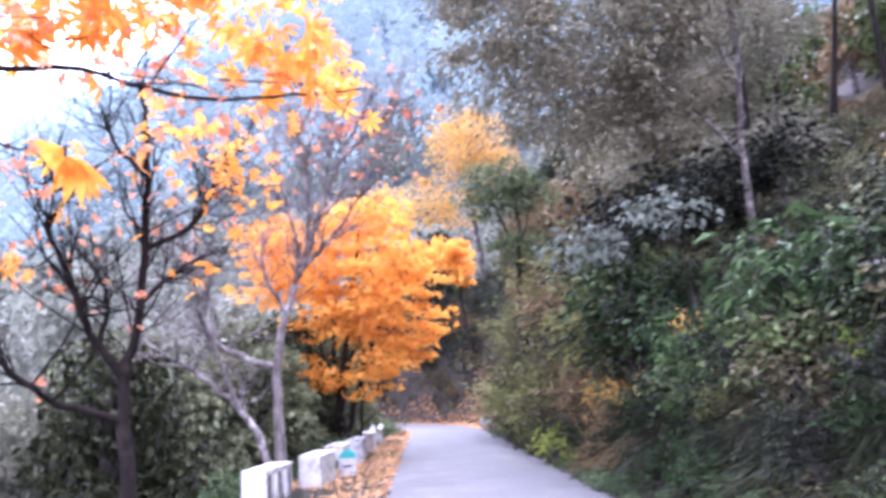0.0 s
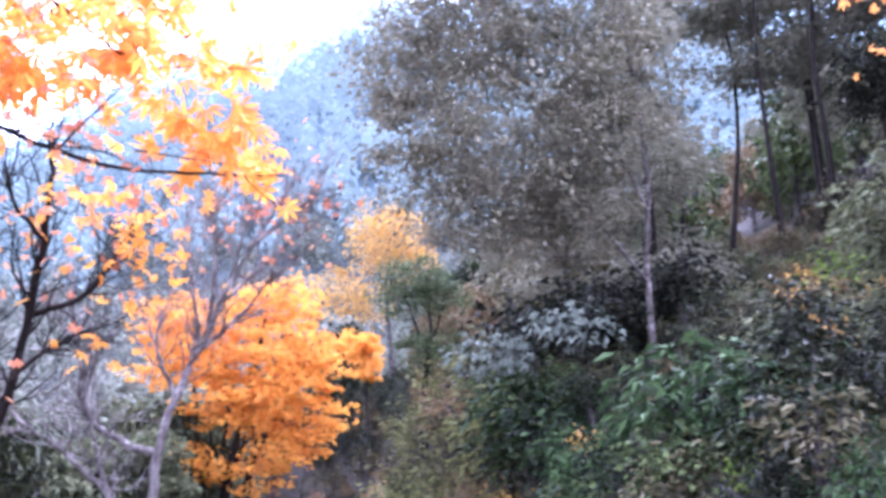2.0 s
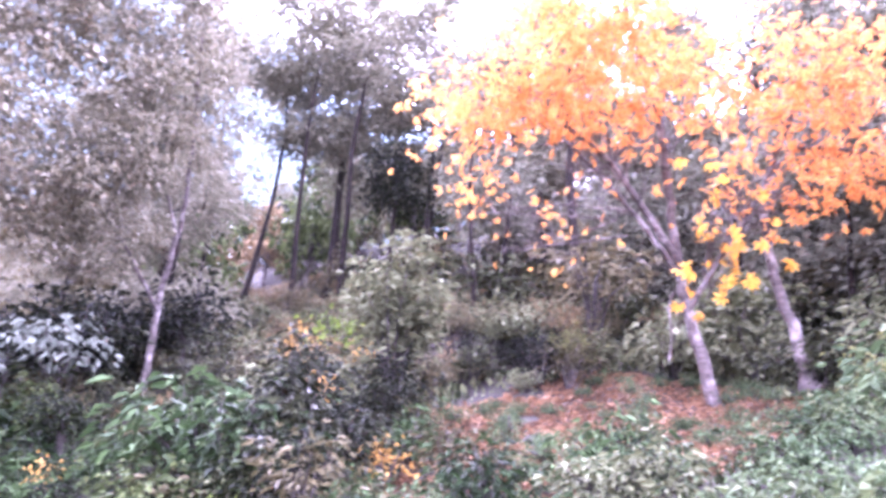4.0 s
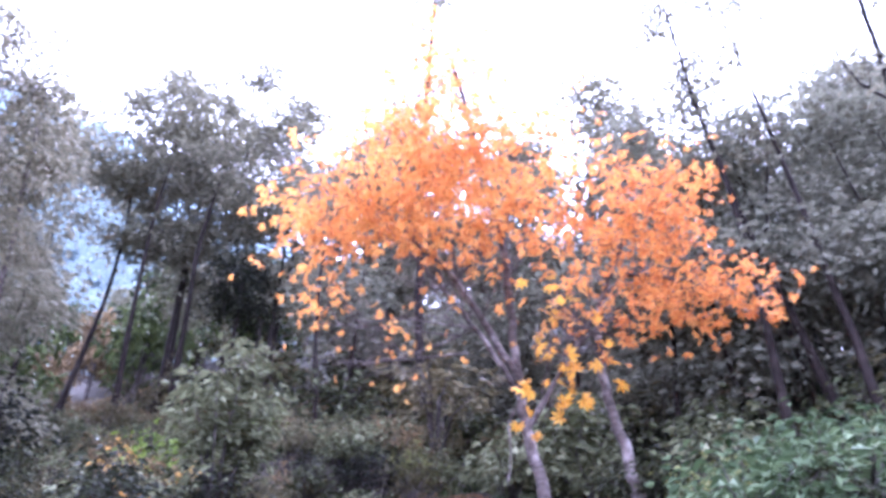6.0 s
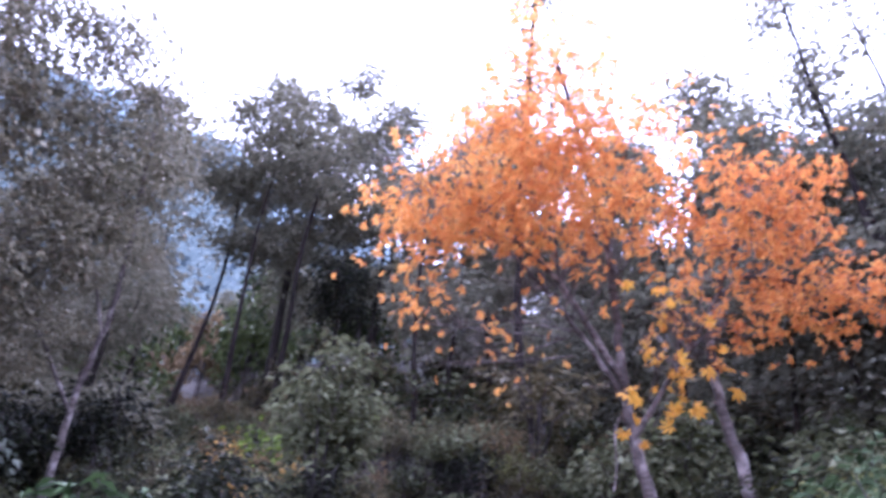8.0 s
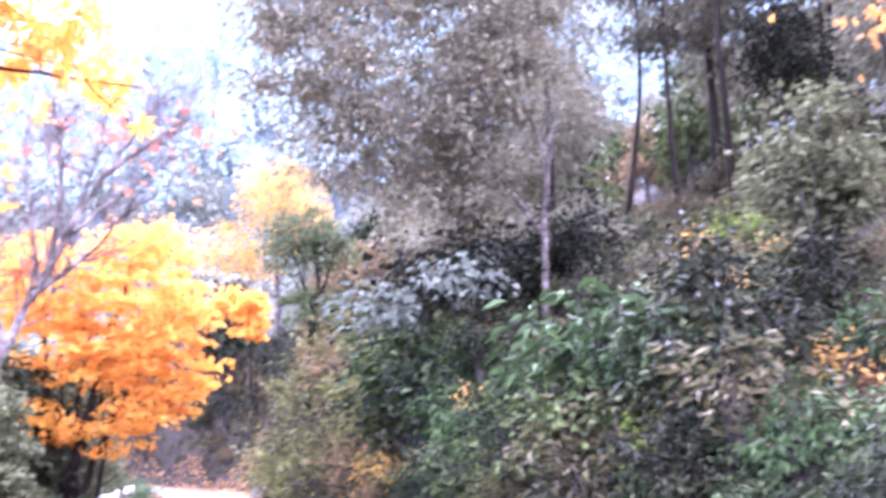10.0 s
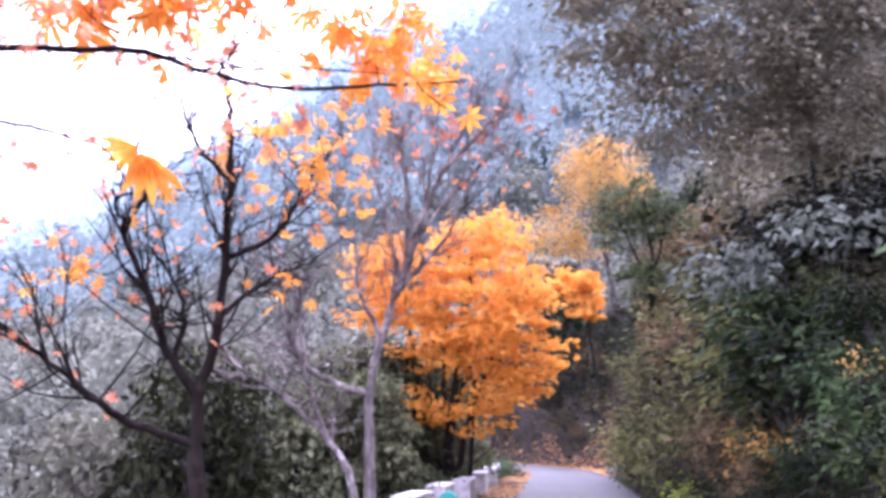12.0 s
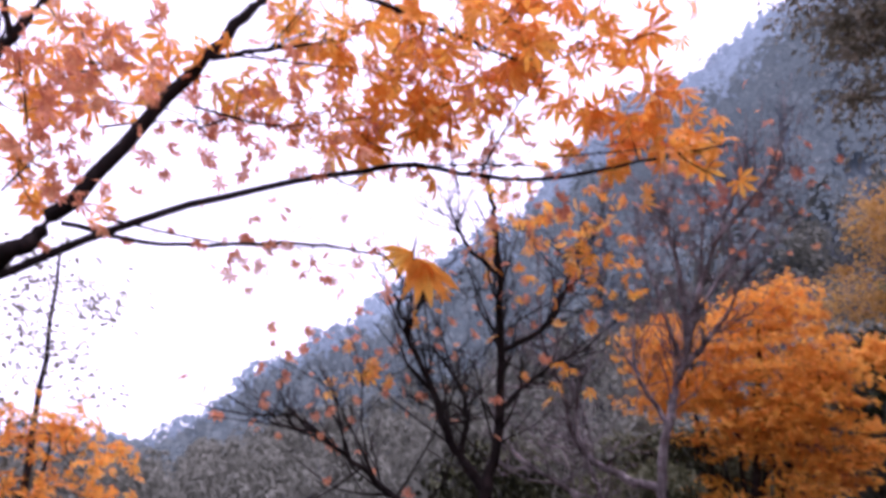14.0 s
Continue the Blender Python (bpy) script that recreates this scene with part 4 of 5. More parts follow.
def valley_tree(name, label, leaf, seed, h, w, group, size=0.3, leaves=250):
    """A broad tree seen from above or afar: a forked stem under a crown of rounded leafy domes with gaps between them."""
    r = np.random.default_rng(seed)
    root = thing(name, (0, 0, 0), label, "tree", group)
    wood_parts = [tube(smooth_path([(0, 0, -0.5), (0.1, 0, h * 0.45), (0, 0.1, h * 0.85)], 4, r, 0.03), 0.16, 0.05, 5)]
    C, W, N = [], [], []
    for k in range(11):
        u, turn = k / 10, k * 2.4 + r.uniform(0, 0.8)
        out = w * 0.34 * math.sqrt(1 - u) * r.uniform(0.8, 1.15)
        c = np.array([out * math.cos(turn), out * math.sin(turn), h * (0.3 + 0.56 * u) + r.normal() * 0.15])
        wide = w * r.uniform(0.18, 0.29)
        wood_parts.append(tube(smooth_path([(0.05, 0.03, 0.55 * c[2]), 0.6 * c + np.array([0, 0, 0.2 * c[2]]), c], 3), 0.05, 0.015, 4))
        d = unit(r.normal(size=(leaves, 3)) + np.array([0, 0, 0.35]))
        bumps = 1 + 0.16 * np.sin(5 * d[:, 0] + k) * np.sin(5 * d[:, 1] + 2 * k) + 0.1 * np.sin(9 * d[:, 2] + k)
        C.append(c + d * (wide * bumps * r.uniform(0.68, 1.06, leaves))[:, None] * np.array([1, 1, 0.78]))
        W.append(d * 0.4 + r.normal(size=d.shape) * 0.5 - np.array([0, 0, 0.5]))
        N.append(d + np.array([0, 0, 0.45]))
    C = np.concatenate(C)
    part("trunk", tri_mesh("trunk", *join(wood_parts), "bark_grey", True), root)
    part("crown", tri_mesh("crown", *strew(OVAL, C, np.concatenate(W), size * r.uniform(0.6, 1.25, len(C)), r, 0.8, np.concatenate(N)), leaf), root)
    return root


G1 = "valley trees below the road"
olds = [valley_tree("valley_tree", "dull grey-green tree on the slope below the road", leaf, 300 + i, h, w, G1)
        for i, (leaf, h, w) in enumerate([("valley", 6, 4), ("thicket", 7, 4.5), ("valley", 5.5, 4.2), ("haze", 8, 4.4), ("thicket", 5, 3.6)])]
places = [(-7.5, 18), (-9, 14.5), (-6.2, 20.5), (-10.5, 20), (-12, 16.5), (-8.5, 24), (-5.8, 29)]
places += spread_out(66, (-45, -5, 8, 48), lambda x, y: x < -6 - 0.1 * y and math.hypot(x, y) > 14 and road_centre(y) - 4.5 > x, 2.6, rng)
copies("valley_tree", "", "", "", olds, places, (0.8, 1.25), rng)
olds = [valley_tree("dark_valley_tree", "dark dull green tree just below the road", leaf, 306 + i, h, 3.4, "dark trees below the road", 0.22, 320) for i, (leaf, h) in enumerate([("mint", 5.2), ("sage", 4.6)])]
copies("dark_valley_tree", "", "", "", olds, [(-4.5, 18.2), (-5.8, 22.2), (-3.9, 24.8), (-7.4, 26.0), (-9.2, 20.4), (-6.9, 16.4), (-8.8, 27.0), (-4.4, 21.8), (-5.6, 17.2), (-6.6, 19.6), (-5.0, 20.6), (-5.2, 24.4), (-7.2, 22.6), (-8.0, 17.6), (-4.6, 27.4), (-6.4, 14.8)], (0.85, 1.1), rng)

G2 = "trees on the slope above the bend"
olds = [valley_tree("slope_tree", "mixed green and ochre tree on the slope above the bend", leaf, 320 + i, h, w, G2, 0.38, 120)
        for i, (leaf, h, w) in enumerate([("olive", 6, 4), ("ochre", 5, 3.4), ("green", 5.5, 4), ("grey", 6.5, 4), ("olive", 4.5, 3.6)])]
places = spread_out(40, (-6, 40, 30, 66), lambda x, y: x > road_centre(y) + 3.5, 3.0, rng)
places += spread_out(26, (-28, -2, 46, 66), lambda x, y: abs(x - road_centre(y)) > 4, 3.2, rng)
places += spread_out(14, (20, 45, 14, 34), lambda x, y: True, 3.4, rng)
places += spread_out(20, (10, 34, 22, 46), lambda x, y: x > 6 + 0.1 * y, 3.0, rng)
places = [(x, y) for x, y in places if not (26 < math.degrees(math.atan2(x, y)) < 30 and y < 34)]
copies("slope_tree", "", "", "", olds, places, (0.8, 1.3), rng)


def far_woods(name, leaf, count, r0, r1, t0, t1, size, seed, label, n, grain):
    """A far wood in one mesh: every tree is a loose heap of leaf masses that face outwards and up, narrower towards its top."""
    r = np.random.default_rng(seed)
    C, W, S, N = [], [], [], []
    for _ in range(count):
        a, d = radians(r.uniform(t0, t1)), math.sqrt(r.uniform(r0 * r0, r1 * r1))
        x, y = d * math.sin(a), d * math.cos(a)
        if abs(x - road_centre(y)) < 5 and y < 62:
            continue
        z, h = float(height(x, y)), size * r.uniform(0.6, 1.5)
        pointed = r.uniform() < 0.55
        t = r.uniform(0.1, 1, n) if pointed else r.uniform(0.1, 1, n) ** 0.8
        wide = h * (0.25 * (1.04 - t) + 0.015 if pointed else 0.3 * np.sqrt(np.maximum(1.03 - (2 * t - 0.98) ** 2, 0.03)))
        b = r.uniform(0, 6.28, n)
        k = np.sqrt(r.uniform(0.35, 1, n)) * (1 + 0.25 * np.sin(3 * b + 9 * t + r.uniform(0, 6)))
        out = np.stack([np.cos(b), np.sin(b), np.full(n, 0.9) if pointed else 0.5 + 1.4 * (t - 0.35)], 1)
        C.append(np.stack([x + wide * k * np.cos(b), y + wide * k * np.sin(b), z + h * t], 1))
        W.append(np.stack([np.cos(b), np.sin(b), r.uniform(-1.1, -0.3, n)], 1))
        N.append(unit(out))
        S.append(h * grain * r.uniform(0.6, 1.3, n))
    V, F = strew(diamond(0.42), np.concatenate(C), np.concatenate(W), np.concatenate(S), r, 0.86, np.concatenate(N))
    return tagged(new(name, tri_mesh(name, V, F, leaf)), label, "forest", kind="stuff")


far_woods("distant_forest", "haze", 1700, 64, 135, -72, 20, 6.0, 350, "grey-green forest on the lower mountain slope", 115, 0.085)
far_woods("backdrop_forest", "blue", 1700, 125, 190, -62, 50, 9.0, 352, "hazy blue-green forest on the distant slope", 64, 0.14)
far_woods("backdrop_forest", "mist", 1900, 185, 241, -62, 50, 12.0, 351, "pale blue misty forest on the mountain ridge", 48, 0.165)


# ---- shrubs of the bank ----
def shrub(name, label, leaf, shape, size, leaves, h, w, seed, group, droop=0.2, flat=0.45, stems=9, bark="bark_grey"):
    """A shrub at the origin: bowed stems from the foot, and leaves along their upper parts."""
    r = np.random.default_rng(seed)
    root = thing(name, (0, 0, 0), label, "shrub", group)
    tubes, centres = [], []
    for _ in range(stems):
        a, q = r.uniform(0, 6.28), r.uniform(0.2, 1)
        e = np.array([math.cos(a) * w / 2 * q, math.sin(a) * w / 2 * q, h * r.uniform(0.55, 1) * (1.1 - 0.4 * q)])
        p = smooth_path([(0, 0, -0.15), e * np.array([0.35, 0.35, 0.6]), e], 4, r, 0.02)
        tubes.append(tube(p[::4], 0.016 + 0.006 * h, 0.005, 3))
        t, ends = twigs(p, r, 2, 0.3 * h ** 0.5, 0.006, 0.2, 0)
        tubes += t
        centres += list(p[-4:]) + ends
    centres = np.array(centres)
    per = max(1, leaves // len(centres))
    part("branchwork", tri_mesh("branchwork", *join(tubes), bark, True), root)
    part("foliage", tri_mesh("foliage", *foliage(r, centres, per, shape, size, 0.085 + 0.045 * w, flat, droop, 0.55), leaf), root)
    return root


SHRUBS = {}
for key, count, label, leaf, shape, size, leaves, h, w, droop in [
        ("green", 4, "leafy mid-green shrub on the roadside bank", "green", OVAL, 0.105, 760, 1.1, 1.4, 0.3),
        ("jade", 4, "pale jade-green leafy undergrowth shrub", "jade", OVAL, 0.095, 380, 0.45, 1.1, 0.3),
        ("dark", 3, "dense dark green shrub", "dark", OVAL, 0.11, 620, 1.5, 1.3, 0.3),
        ("olive", 3, "olive-brown twiggy shrub on the bank", "olive", LANCE, 0.135, 420, 1.2, 1.4, 0.3),
        ("lime", 2, "yellow-green thin-leaved shrub on the bank", "lime", OVAL, 0.09, 300, 0.8, 0.9, 0.3),
        ("ochre", 2, "ochre-brown withering shrub on the slope", "ochre", LANCE, 0.14, 340, 1.0, 1.2, 0.3),
        ("fern", 3, "bright green fern-like shrub hanging over the bank", "fern", LANCE, 0.155, 480, 0.9, 1.3, 0.45),
        ("sage", 3, "grey-green broad-leaved shrub on the bank top", "sage", OVAL, 0.115, 580, 1.1, 1.4, 0.35),
        ("weed", 3, "fresh pale green weeds on the bank", "weed", OVAL, 0.09, 420, 0.5, 1.0, 0.35),
        ("mint", 3, "pale green leafy undergrowth on the wooded slope", "mint", OVAL, 0.12, 480, 0.7, 1.2, 0.3),
        ("golden", 2, "thin shrub with yellowing leaves on the bank edge", "yellow", OVAL, 0.13, 150, 1.1, 1.0, 0.4),
        ("brush", 3, "pale withered brush on the wooded slope", "brush", OVAL, 0.12, 420, 0.9, 1.3, 0.3),
        ("moss", 3, "yellowish olive shrub on the roadside slope", "moss", LANCE, 0.12, 640, 1.3, 1.4, 0.3)]:
    SHRUBS[key] = [shrub(key + "_shrub", label, leaf, shape, size, leaves, h, w, 400 + 17 * i + len(key), key + " shrubs on the bank", droop) for i in range(count)]


def right_of_road(x, y):
    return x - float(road_centre(y)) - ROAD_HALF


def on_bank(a, b):
    return lambda x, y: a < right_of_road(x, y) < b


def clearing(x, y):
    return ((x - 9.2) / 3.7) ** 2 + ((y - 5.9) / 2.9) ** 2 < 1 or ((x - 6.2) / 1.5) ** 2 + ((y - 5.9) / 1.0) ** 2 < 1


def low_gap(x, y):
    """How much lower plants stay in the open strip below the tall evergreen."""
    off = abs(x * 0.921 - y * 0.390 - 0.15)
    return 0.45 if 9.4 < y < 15.4 and off < 0.85 else 1.0


SPOTS = {
    "green": [(3.1, 13.6), (4.1, 11.2), (3.5, 10.4), (2.9, 15.6), (4.4, 12.6), (4.6, 13.6), (5.0, 12.0), (3.7, 9.3)] + spread_out(20, (2, 9, 6, 34), on_bank(0.7, 4), 1.1, rng),
    "jade": [(6.4, 3.8), (5.4, 7.3), (9.5, 2.6), (8.4, 2.8), (7.0, 3.0), (10.4, 2.9), (4.7, 8.8)]
            + spread_out(80, (3, 14, -2, 20), lambda x, y: right_of_road(x, y) > 1.0 and not clearing(x, y), 0.75, rng),
    "dark": [(5.8, 8.2), (6.3, 8.6), (6.9, 7.9), (7.2, 8.4), (11.2, 8.6), (11.6, 9.4), (10.9, 10.0), (4.3, 10.8), (4.9, 11.4), (5.8, 13.6), (6.2, 14.4)] + spread_out(14, (4, 16, 6, 24), lambda x, y: 2.2 < right_of_road(x, y) < 5 and not clearing(x, y), 1.3, rng),
    "olive": [(7.0, 7.6), (8.8, 9.2), (11.3, 8.0), (2.4, 17.5), (2.2, 19.6), (7.8, 13.2), (3.8, 7.9), (3.6, 9.0)] + spread_out(50, (1.6, 18, 5, 34), lambda x, y: right_of_road(x, y) > 0.7 and not clearing(x, y), 1.1, rng),
    "lime": [(2.4, 16.8), (2.7, 16.1), (8.6, 11.0), (2.3, 20.5)] + spread_out(6, (2, 14, 12, 30), lambda x, y: right_of_road(x, y) > 0.7, 1.8, rng),
    "ochre": [(2.6, 18.8), (8.2, 12.0), (9.0, 12.6), (10.4, 10.4), (12.4, 9.0), (3.3, 17.6)] + spread_out(26, (2, 18, 8, 34), lambda x, y: right_of_road(x, y) > (0.6 if y > 16 else 4) and not clearing(x, y), 1.4, rng),
    "fern": [(3.75, 11.9), (3.6, 10.9), (3.9, 12.6), (3.3, 12.6), (6.2, 4.2), (4.6, 6.6), (4.3, 7.6)] + spread_out(16, (3, 9, 2, 22), on_bank(0.8, 4.5), 1.1, rng),
    "weed": [(7.6, 2.4), (8.2, 2.0), (8.9, 2.9), (9.8, 2.4), (10.6, 2.8), (6.6, 2.2), (7.9, 1.4), (9.2, 1.6)] + spread_out(14, (5.2, 11, 0.5, 4.5), lambda x, y: right_of_road(x, y) > 2 and not clearing(x, y), 0.7, rng),
    "sage": [(4.5, 8.7), (5.1, 10.6), (4.2, 9.0), (5.5, 10.0), (4.9, 9.6), (5.3, 8.4), (4.3, 7.2), (6.0, 9.4), (4.6, 10.2), (6.4, 11.0)] + spread_out(26, (3.5, 12, 3, 20), lambda x, y: right_of_road(x, y) > 1.4 and not clearing(x, y), 1.1, rng),
    "moss": [(3.6, 18.4), (3.2, 20.4), (2.9, 22.0)] + spread_out(22, (1.4, 7, 16, 36), on_bank(0.6, 4), 1.0, rng),
}


def upper(x, y):
    return right_of_road(x, y) > 7 and not clearing(x, y) and ((x - 11) / 1.6) ** 2 + ((y - 4.6) / 1.6) ** 2 > 1


SPOTS["mint"] = [(8.2, 12.4), (7.8, 13.6), (9.0, 12.2), (8.6, 11.6), (6.8, 10.8), (7.4, 11.4)] + spread_out(40, (6.2, 14, 8.6, 17), lambda x, y: right_of_road(x, y) > 3.4 and not clearing(x, y), 0.9, rng)
SPOTS["mint"] += spread_out(40, (11.5, 17, 1.5, 12), upper, 0.8, rng)
SPOTS["golden"] = [(3.35, 15.0), (3.5, 14.4), (3.2, 15.7), (3.1, 16.3), (8.9, 13.0), (9.6, 13.8), (3.9, 11.7), (6.9, 9.6), (10.2, 12.4), (5.9, 6.9)]
SPOTS["brush"] = [(8.0, 13.0), (8.8, 13.6), (9.4, 14.6), (10.2, 13.4), (8.4, 14.8)] + spread_out(64, (7.4, 15, 9.6, 20), lambda x, y: right_of_road(x, y) > 4.4 and not clearing(x, y), 0.85, rng)
SPOTS["moss"] += spread_out(16, (11, 24, -4, 20), upper, 1.3, rng)
SPOTS["olive"] += spread_out(18, (11, 24, -4, 20), upper, 1.1, rng)
SPOTS["sage"] += spread_out(26, (10, 22, -4, 14), upper, 1.3, rng)
SPOTS["ochre"] += spread_out(26, (10, 22, 0, 24), upper, 1.4, rng) + spread_out(26, (-9, 8, 40, 50), lambda x, y: 0.8 < right_of_road(x, y) < 8, 1.2, rng)
SPOTS["brush"] += spread_out(30, (1.6, 9, 15.5, 36), lambda x, y: 1.0 < right_of_road(x, y) < 5, 1.0, rng)[::3]
SPOTS["olive"] += spread_out(26, (-9, 8, 40, 52), lambda x, y: 1.5 < right_of_road(x, y) < 9, 1.3, rng)
SPOTS["dark"] += spread_out(14, (-9, 8, 41, 52), lambda x, y: 1.8 < right_of_road(x, y) < 9, 1.6, rng)
BIG = {"olive": spread_out(7, (1.4, 6, 20, 32), on_bank(1.2, 3.0), 1.5, rng) + [(3.0, 26.2), (3.4, 24.6)], "ochre": spread_out(4, (1.2, 5, 20, 34), on_bank(0.8, 2.4), 1.8, rng),
       "moss": [(2.6, 25.4), (2.3, 27.6), (2.9, 23.4)] + spread_out(7, (1.2, 6, 21, 34), on_bank(0.9, 3.0), 1.5, rng), "dark": spread_out(12, (-10, 4, 39, 48), lambda x, y: 0.8 < right_of_road(x, y) < 5, 1.4, rng)}
BIG["olive"] += spread_out(12, (-14, 2, 42, 57), lambda x, y: 0.7 < right_of_road(x, y) < 3, 1.3, rng) + spread_out(12, (14.5, 22, -5, 5), upper, 1.6, rng) + spread_out(9, (13, 21, 8, 18), upper, 2.0, rng)
BIG["sage"] = spread_out(10, (14, 20, -5, 6), upper, 1.6, rng) + spread_out(6, (13, 20, 8, 18), upper, 2.0, rng)
BIG["lime"] = [(9.9, 13.2)]
BIG["weed"] = [(9.2, 0.8), (9.8, 1.5), (10.4, 0.4), (11.0, 1.2), (10.0, -0.5), (11.8, 0.0), (12.4, 1.6), (8.6, 1.7), (11.4, 2.2), (12.8, 0.6), (9.4, 2.3)]
BIG["mint"] = [(12.9, 2.6), (13.6, 3.4), (13.4, 5.4), (14.2, 6.2), (13.0, 6.8)]
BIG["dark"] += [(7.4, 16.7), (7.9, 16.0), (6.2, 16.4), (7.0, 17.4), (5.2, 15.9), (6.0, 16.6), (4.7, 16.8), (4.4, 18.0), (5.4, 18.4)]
BIG["fern"] = [(3.7, 13.9), (4.6, 9.6), (4.3, 8.4), (4.1, 11.2)]
BIG["moss"] += [(3.5, 15.0), (3.4, 15.9)]
BIG["green"] = [(3.9, 14.7), (3.5, 13.3), (4.1, 16.0), (4.0, 17.4), (4.4, 19.4), (5.0, 17.2)]
BIG["sage"] += spread_out(10, (16.5, 23, -5, 7), upper, 1.7, rng)
BIG["olive"] += spread_out(10, (16.5, 23, -5, 7), upper, 1.7, rng)
for key, spots in BIG.items():
    for x, y in spots:
        f = rng.uniform(1.6, 2.2) * low_gap(x, y)
        copy_thing(SHRUBS[key][0], pose(x, y, float(height(x, y)) - 0.1, 0, 0, rng.uniform(0, 360))).scale = (f, f, f)
SPOTS["olive"] += spread_out(26, (1.2, 6, 14, 36), on_bank(0.5, 3.2), 1.0, rng)
SPOTS["ochre"] += spread_out(12, (1.2, 6, 16, 36), on_bank(0.4, 2.2), 1.3, rng)
for key, spots in SPOTS.items():
    copies(key, "", "", "", SHRUBS[key], spots, (0.65, 1.2), rng, low_gap)
# low weeds along the foot of the bank, and in the clearing
for x, y in spread_out(46, (1.6, 4, 3, 30), on_bank(0.0, 0.4), 0.45, rng) + spread_out(52, (6, 13.5, 3, 9.5), clearing, 0.5, rng):
    f = rng.uniform(0.35, 0.65)
    copy_thing(SHRUBS["weed"][int(rng.integers(3))], pose(x, y, float(height(x, y)) - 0.03, 0, 0, rng.uniform(0, 360))).scale = (f, f, f)
for k, (x, y) in enumerate(spread_out(38, (2.4, 4.6, 1, 22), lambda x, y: 0.5 < right_of_road(x, y) < 1.4 and not 14.8 < y < 18.2, 0.5, rng)):
    # Half are dark-leaved, to stand for shade under the bank's overhang.
    key = ("weed", "olive", "dark", "dark", "green", "dark", "fern", "dark")[k % 8]
    f = rng.uniform(0.4, 0.75)
    copy_thing(SHRUBS[key][k // 8 % len(SHRUBS[key])], pose(x, y, float(height(x, y)) - 0.05, 0, -25, rng.uniform(-40, 40))).scale = (f, f, f)
for k, (x, y) in enumerate(spread_out(44, (8.5, 16, -4, 4.6), lambda x, y: right_of_road(x, y) > 5 and not clearing(x, y), 0.7, rng)):
    key = ("weed", "jade", "sage", "weed", "moss")[k % 5]
    f = rng.uniform(0.6, 1.1)
    copy_thing(SHRUBS[key][k // 5 % len(SHRUBS[key])], pose(x, y, float(height(x, y)) - 0.05, 0, 0, rng.uniform(0, 360))).scale = (f, f, f)
for x, y, key, f in ((3.95, 12.3, "fern", 1.0), (3.75, 11.2, "fern", 0.9), (3.6, 10.5, "fern", 0.8), (3.5, 12.9, "fern", 0.8), (4.3, 8.5, "sage", 0.8), (3.9, 9.2, "weed", 0.8), (3.4, 14.4, "moss", 0.8), (4.5, 7.4, "weed", 0.8), (3.2, 8.0, "weed", 0.5),
                     (4.2, 5.4, "fern", 0.7), (4.7, 5.6, "weed", 0.8), (4.5, 4.9, "jade", 0.9), (5.1, 5.4, "weed", 0.9), (4.0, 4.8, "green", 0.5), (5.4, 4.8, "jade", 1.0), (4.8, 6.3, "fern", 0.7), (3.9, 6.1, "sage", 0.6), (4.4, 5.9, "jade", 0.9)):
    copy_thing(SHRUBS[key][1], pose(x, y, float(height(x, y)) - 0.05, 0, -20, 15)).scale = (f, f, f)
copy_thing(SHRUBS["lime"][0], pose(3.95, 6.9, float(height(3.95, 6.9)) - 0.05)).scale = (0.6, 0.6, 0.9)
# fresh green and yellowing plants that lean out of the cut bank, and taller ones where the road bends
for k, (x, y, key, f) in enumerate(((4.1, 12.9, "fern", 0.9), (4.8, 12.6, "weed", 0.8), (4.3, 8.9, "weed", 1.1), (5.3, 9.8, "fern", 1.1), (4.7, 8.0, "weed", 1.0), (3.95, 9.1, "fern", 0.8), (3.85, 7.3, "weed", 0.8), (3.75, 6.6, "fern", 0.6),
                                    (3.7, 12.1, "weed", 0.7), (3.55, 12.8, "golden", 0.7), (3.7, 7.8, "fern", 0.6), (4.2, 6.3, "weed", 0.8), (5.6, 8.2, "weed", 1.1), (3.7, 10.1, "weed", 0.7), (4.2, 10.4, "fern", 1.0), (3.6, 9.6, "moss", 0.5),
                                    (3.65, 11.3, "moss", 0.6), (3.9, 8.2, "lime", 0.5), (3.4, 13.9, "golden", 0.8), (4.5, 7.2, "weed", 0.9), (4.6, 10.9, "weed", 1.0))):
    group = SHRUBS[key]
    copy_thing(group[k % len(group)], pose(x, y, float(height(x, y)) - 0.03, 0, -22, 25 * (k % 5) - 50)).scale = (f, f, f)
for k, (x, y, f) in enumerate(((2.8, 20.6, 1.7), (2.5, 29.8, 1.9), (3.6, 24.6, 1.9), (3.5, 27.0, 2.1), (2.4, 22.4, 1.3), (2.2, 25.2, 1.4))):
    copy_thing(SHRUBS["moss"][k % 3], pose(x, y, float(height(x, y)) - 0.1, 0, -8, 70 * k)).scale = (f, f, f)

